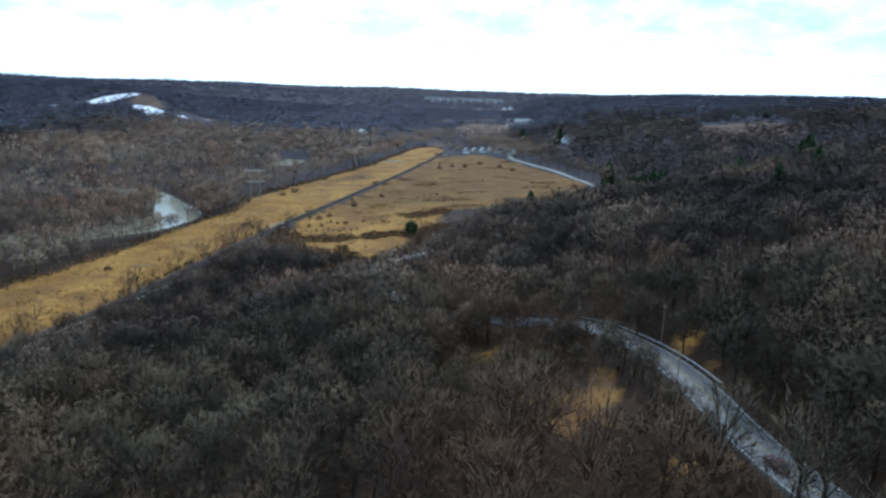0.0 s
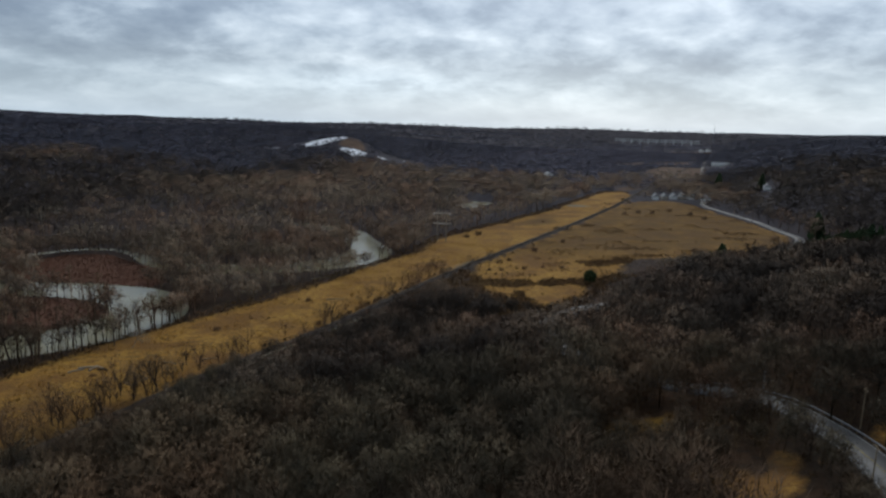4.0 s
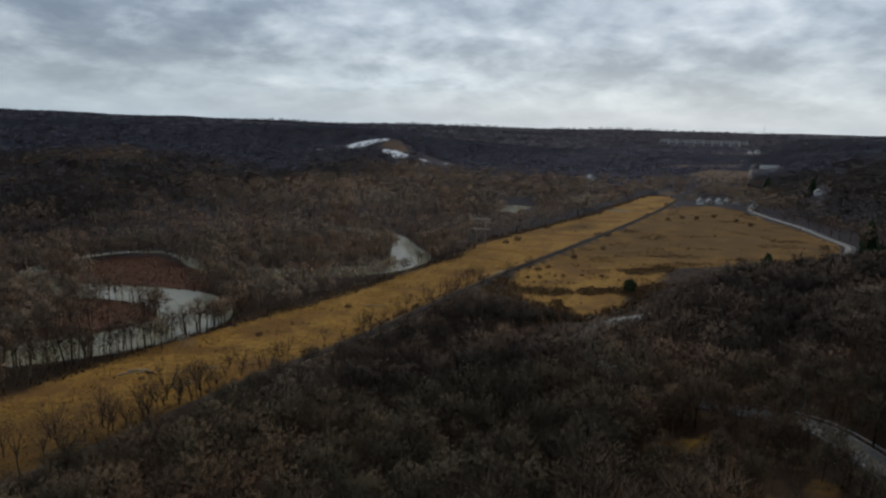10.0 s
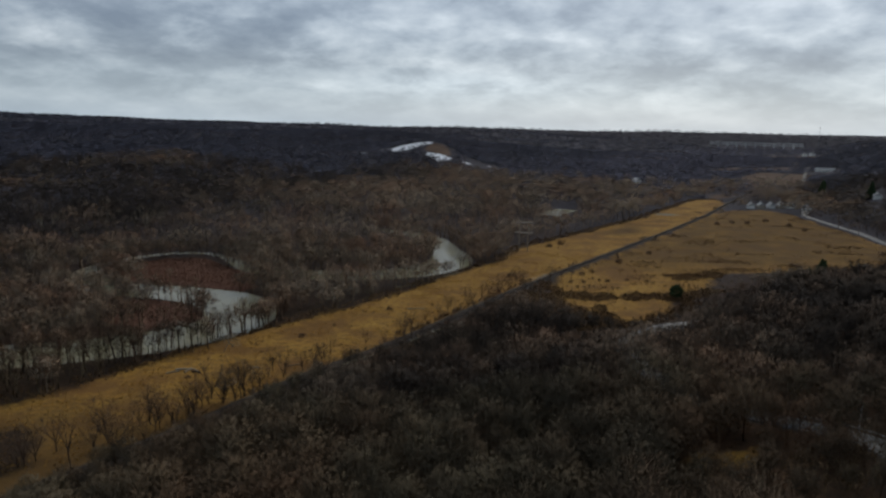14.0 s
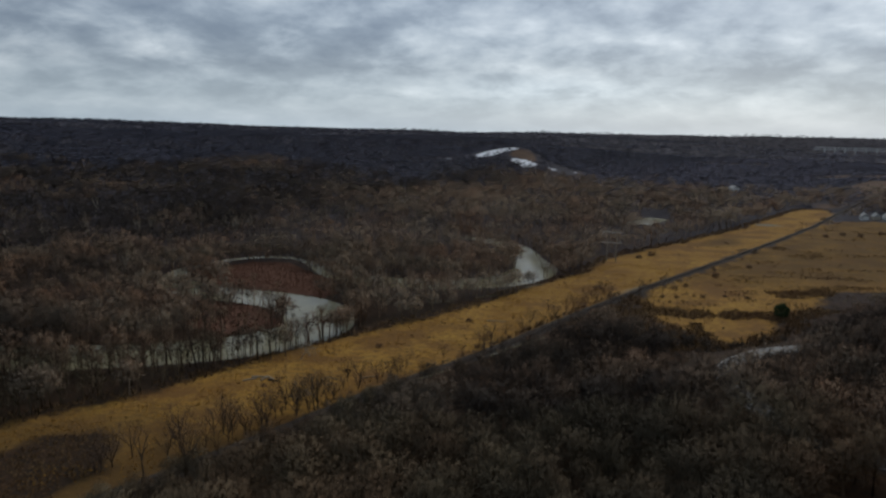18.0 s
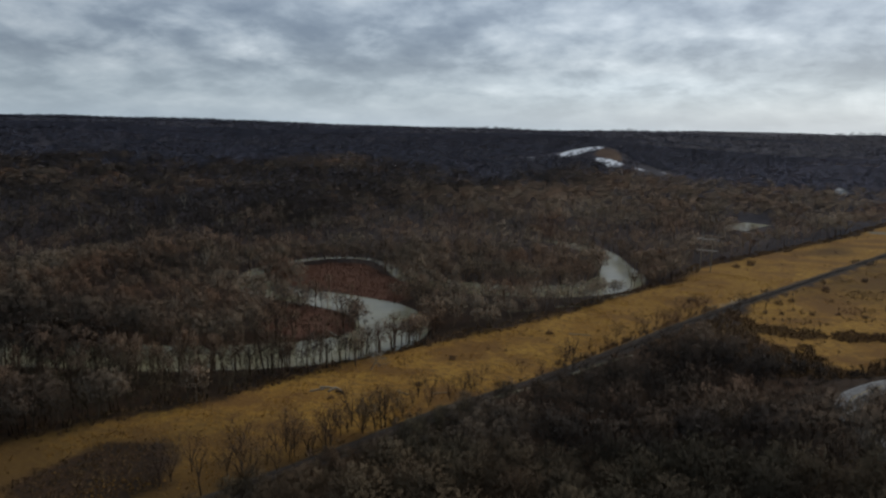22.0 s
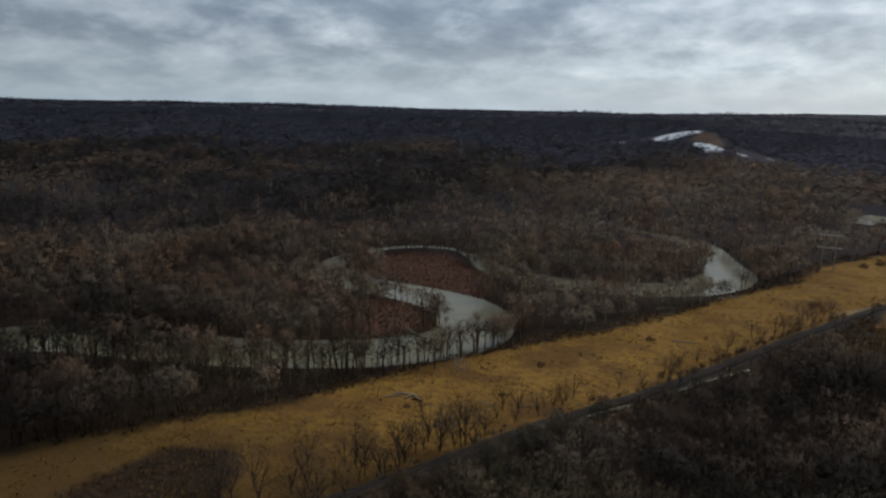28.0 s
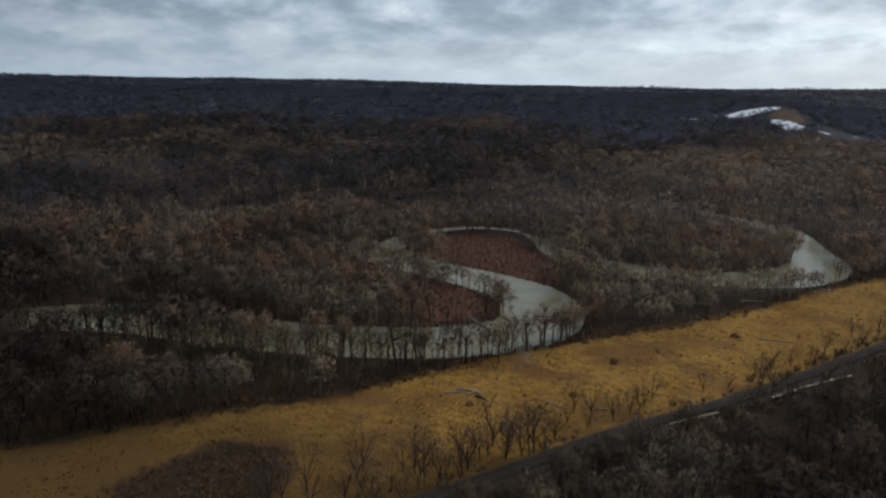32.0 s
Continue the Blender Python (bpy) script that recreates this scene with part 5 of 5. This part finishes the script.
log_thing("fallen_log", [(-133, 289, -0.6), (-127, 284, -0.4), (-121, 281, -0.9)], 0.55, M_PALE, "pale fallen log on the muddy river point")
log_thing("fallen_log", [(-122, 283, -0.8), (-116, 276, -0.6), (-113, 268, -0.9)], 0.5, M_PALE, "pale driftwood log lying in the shallow river")
for lx, ly, turn, long, thick, mat, words in ((-101.5, 227.5, 10, 6.5, 0.34, M_PALE, "pale log lying on dry marsh grass"), (-99.5, 226.2, 70, 4.0, 0.4, M_WOOD, "weathered log lying on dry marsh grass"), (-98.0, 227.6, -35, 4.5, 0.3, M_PALE, "pale log lying on dry marsh grass"), (-104.5, 224.5, 38, 5.0, 0.24, M_PALE, "pale log lying on dry marsh grass"), (-96.0, 225.0, -8, 3.6, 0.35, M_TRUNK, "dark rotten log in dry marsh grass"), (-63, 236, 25, 6.0, 0.22, M_WOOD, "weathered log lying on dry marsh grass"), (-76, 232, -20, 5.0, 0.2, M_PALE, "pale log lying on dry marsh grass"), (-24, 318, 12, 9.0, 0.22, M_PALE, "pale log lying on dry marsh grass")):
    dx, dy = math.cos(radians(turn)) * long / 2, math.sin(radians(turn)) * long / 2
    log_thing("fallen_log", [(lx - dx, ly - dy, zat(lx - dx, ly - dy) + thick * 0.8), (lx, ly, zat(lx, ly) + thick * 1.3), (lx + dx, ly + dy, zat(lx + dx, ly + dy) + thick * 0.8)], thick, mat, words)
fr = empty("timber_frame", pose(-81.5, 215, zat(-81.5, 215), 0, 0, 58), "weathered rectangular timber frame lying in the marsh", "frame")
part("side_board", boxes((-3.4, 3.4, -1.8, -1.55, 0, 0.4, 0.03)), M_WOOD, fr)
part("side_board", boxes((-3.4, 3.4, 1.55, 1.8, 0, 0.4, 0.03)), M_WOOD, fr)
part("end_board", boxes((-3.4, -3.15, -1.55, 1.55, 0, 0.4, 0.03)), M_WOOD, fr)
part("end_board", boxes((3.15, 3.4, -1.55, 1.55, 0, 0.4, 0.03)), M_WOOD, fr)

# ---- roadside ----
lp = empty("street_lamp", pose(89.8, 144.5, zat(89.8, 144.5) - 0.2, 0, 0, 10), "pale roadside pole with a short street lamp arm", "street lamp")
bm = bmesh.new()
part("pole", tube(bm, (0, 0, -0.3), (0, 0, 6.4), 0.15, 0.11, 8), M_LAMP, lp)
bm = bmesh.new()
tube(bm, (0, 0, 2.9), (1.0, 0, 3.5), 0.06, 0.05)
part("arm", tube(bm, (1.0, 0, 3.5), (2.0, 0, 3.6), 0.05, 0.05), M_STEEL, lp)
part("lamp_head", boxes((1.9, 2.6, -0.15, 0.15, 3.5, 3.66, 0.05)), M_LAMP, lp, "pale grey lamp head")
for ux0, uy0, hh in ((76.5, 92, 9), (94.5, 118, 9.5), (84, 166, 10)):
    up = empty("utility_pole", pose(ux0, uy0, zat(ux0, uy0) - 0.2, 0, 0, 70), "weathered wooden utility pole beside the road", "utility pole", "roadside utility poles")
    bm = bmesh.new()
    part("pole", tube(bm, (0, 0, -0.3), (0, 0, hh), 0.15, 0.1, 8), M_WOOD, up)
    part("crossarm", boxes((-1.1, 1.1, -0.06, 0.06, hh - 0.7, hh - 0.55)), M_WOOD, up)
# guardrail on the outer side of the bend
gi0, gi1 = [int(np.argmin(np.hypot(ROAD_L[:, 0] - a, ROAD_L[:, 1] - b))) for a, b in ((83.3, 94), (80, 152))]
gl = ROAD_LZ[gi0:gi1 + 1]
gr = empty("guardrail", pose(0, 0, 0), "galvanised steel guardrail along the road bend", "guardrail")
part("beam", slab(gl, 0.05, gl[:, 2] + 0.75, 0.32, M_STEEL, "beam", 4.4), None, gr)
gp = smooth(gl, 2.5)
gd2 = np.gradient(gp[:, :2], axis=0)
gd2 /= np.linalg.norm(gd2, axis=1)[:, None]
post_me = None
for (qx, qy, qz), (ddx, ddy) in zip(gp, gd2):
    if post_me is None:
        po = part("post", boxes((-0.08, 0.08, -0.08, 0.08, -0.6, 0.8)), M_WOOD, gr)
        post_me = po.data
    else:
        po = part("post", post_me, None, gr)
    po.location = (qx + ddy * 4.55, qy - ddx * 4.55, qz)


def car(m):
    ob = empty("parked_car", m, "dark red hatchback car on the asphalt road", "car")
    bm = boxes((-2.1, 2.1, -0.88, 0.88, 0.3, 0.85, 0.12))
    body = part("body", bm, M_CAR, ob)
    bm = boxes((-1.75, 0.75, -0.76, 0.76, 0.85, 1.42))
    for v in bm.verts:
        if v.co.z > 1.2:
            v.co.x = v.co.x * 0.68 - 0.1
            v.co.y *= 0.85
    part("cabin", bm, M_GLASS, ob, "dark glazed cabin")
    part("roof", boxes((-1.3, 0.42, -0.62, 0.62, 1.42, 1.47, 0.02)), M_CAR, ob)
    for wx in (-1.3, 1.3):
        for wy in (-0.86, 0.86):
            bm = bmesh.new()
            wh = part("wheel", tube(bm, (wx, wy - 0.1, 0.32), (wx, wy + 0.1, 0.32), 0.32, 0.32, 16), M_TYRE, ob)
            bm = bmesh.new()
            part("rim", tube(bm, (wx, wy - 0.11, 0.32), (wx, wy + 0.11, 0.32), 0.19, 0.19, 12), M_STEEL, wh)
    for wy in (-0.62, 0.62):
        part("headlight", boxes((2.06, 2.13, wy - 0.2, wy + 0.2, 0.58, 0.74, 0.02)), M_LIGHTS, ob)
        part("tail_light", boxes((-2.13, -2.06, wy - 0.18, wy + 0.18, 0.6, 0.78, 0.02)), M_CAR, ob)
    return ob


ci = int(np.argmin(np.hypot(ROAD_L[:, 0] - 75, ROAD_L[:, 1] - 68.2)))
cdx, cdy = ROAD_L[ci + 1] - ROAD_L[ci - 1]
car(pose(ROAD_L[ci, 0] - 1.5, ROAD_L[ci, 1] + 0.3, ROAD_Z[ci] + 0.02, 0, -2, math.degrees(math.atan2(cdy, cdx))))

# ---- pylon, houses, bridge ----
py0 = empty("transmission_pylon", pose(42, 486, zat(42, 486) - 0.3, 0, 0, -8), "weathered wooden H-frame power pylon at the marsh edge", "pylon")
for px0 in (-3.2, 3.2):
    bm = bmesh.new()
    part("pole", tube(bm, (px0, 0, -0.5), (px0, 0, 22.0), 0.34, 0.26, 8), M_PALE, py0)
for pz in (20.7, 13.2):
    part("crossarm", boxes((-6.6, 6.6, -0.25, 0.25, pz, pz + 0.7, 0.05)), M_BLEACHED, py0, "pale timber crossarm")
for px0 in (-6.2, 0, 6.2):
    bm = bmesh.new()
    part("insulator", tube(bm, (px0, 0, 19.4), (px0, 0, 20.7), 0.1, 0.12, 6), M_LAMP, py0)
bm = bmesh.new()
tube(bm, (-3.2, 0, 8), (3.2, 0, 14), 0.1, 0.1, 5)
part("brace", tube(bm, (3.2, 0, 8), (-3.2, 0, 14), 0.1, 0.1, 5), M_WOOD, py0)


def house(x, y, turn, w, d, h, rise, wall_mat, label, group="", name="house"):
    ob = empty(name, pose(x, y, zat(x, y) - 0.2, 0, 0, turn), label, "house", group)
    wl0 = part("wall", boxes((-w / 2, w / 2, -d / 2, d / 2, 0, h)), wall_mat, ob)
    bm = bmesh.new()
    o = 0.4
    v = [bm.verts.new(p) for p in ((-w / 2 - o, -d / 2 - o, h), (w / 2 + o, -d / 2 - o, h), (w / 2 + o, d / 2 + o, h), (-w / 2 - o, d / 2 + o, h), (-w / 2 - o, 0, h + rise), (w / 2 + o, 0, h + rise))]
    for f in ((0, 1, 5, 4), (2, 3, 4, 5), (1, 2, 5), (3, 0, 4), (3, 2, 1, 0)):
        bm.faces.new([v[i] for i in f])
    roof = part("roof", bm, M_ROOF, ob, "grey shingled gable roof")
    part("chimney", boxes((w * 0.2, w * 0.2 + 0.8, -0.4, 0.4, h + rise * 0.5, h + rise + 0.9)), M_CONC, roof)
    for sy0 in (-1, 1):
        for i in range(max(2, int(w / 3.5))):
            wx = -w / 2 + (i + 0.5) * w / max(2, int(w / 3.5))
            part("window", boxes((wx - 0.5, wx + 0.5, sy0 * d / 2 - 0.05, sy0 * d / 2 + 0.05, 1.1, 2.4)), M_GLASS, ob, "dark window pane")
    part("door", boxes((w / 2 - 0.04, w / 2 + 0.06, -0.5, 0.5, 0.2, 2.25)), M_WOOD, ob)
    return ob


house(287, 1150, 95, 22, 10, 5.5, 3, M_WALLW, "white farm building among distant bare woods")
house(509, 847, 65, 14, 9, 5, 3, M_WALLW, "white wooden house with a grey roof below the hill")
house(795, 1525, -25, 40, 12, 5, 4, M_WALLW, "long pale barn at the foot of the wooded hill", name="barn")
house(1316, 2690, 70, 40, 14, 8, 4, M_WALLW, "far white house near the river valley")
house(1360, 2720, 80, 30, 14, 9, 5, M_WALLW, "far white house near the river valley")
for i in range(5):
    house(337 + i * 13.5, 803 + i * 4, 85 + i * 4, 8, 7, 4, 3.4, M_WALLB if i % 2 else M_WALLW, "small pale cottage in a row beside the marsh", "row of cottages")
house(402, 800, 25, 9, 7, 4, 3, M_WALLW, "small pale cottage beside the curving road")

br = empty("highway_bridge", pose(0, 0, 0), "pale concrete twin highway viaduct across the far valley", "bridge")
b0, b1 = np.array([1426.0, 4057.0]), np.array([1878.0, 3868.0])
bdir = (b1 - b0) / np.linalg.norm(b1 - b0)
bn = np.array([-bdir[1], bdir[0]])
blen = np.linalg.norm(b1 - b0)
bang = math.degrees(math.atan2(bdir[1], bdir[0]))
for off, bz in ((0, 27.0), (-60, 17.0)):
    dk = part("deck", boxes((0, blen, -6, 6, -2.2, 0), (0, blen, -6, -5.6, 0, 1.1), (0, blen, 5.6, 6, 0, 1.1)), M_CONC, br)
    dk.matrix_basis = pose(b0[0] + bn[0] * off, b0[1] + bn[1] * off, bz, 0, 0, bang)
    for i in range(1, 10):
        px0, py1 = b0 + bdir * blen * i / 10 + bn * off
        pr = part("pier", boxes((-2, 2, -4, 4, -2, bz - 2.2 - zat(px0, py1) + 2)), M_CONC, br)
        pr.matrix_basis = pose(px0, py1, zat(px0, py1), 0, 0, bang)
ma = empty("radio_mast", pose(2035, 4013, zat(2035, 4013)), "thin steel radio mast on the far ridge", "mast")
bm = bmesh.new()
part("shaft", tube(bm, (0, 0, -1), (0, 0, 128 - zat(2035, 4013)), 1.6, 0.7, 6), M_STEEL, ma)
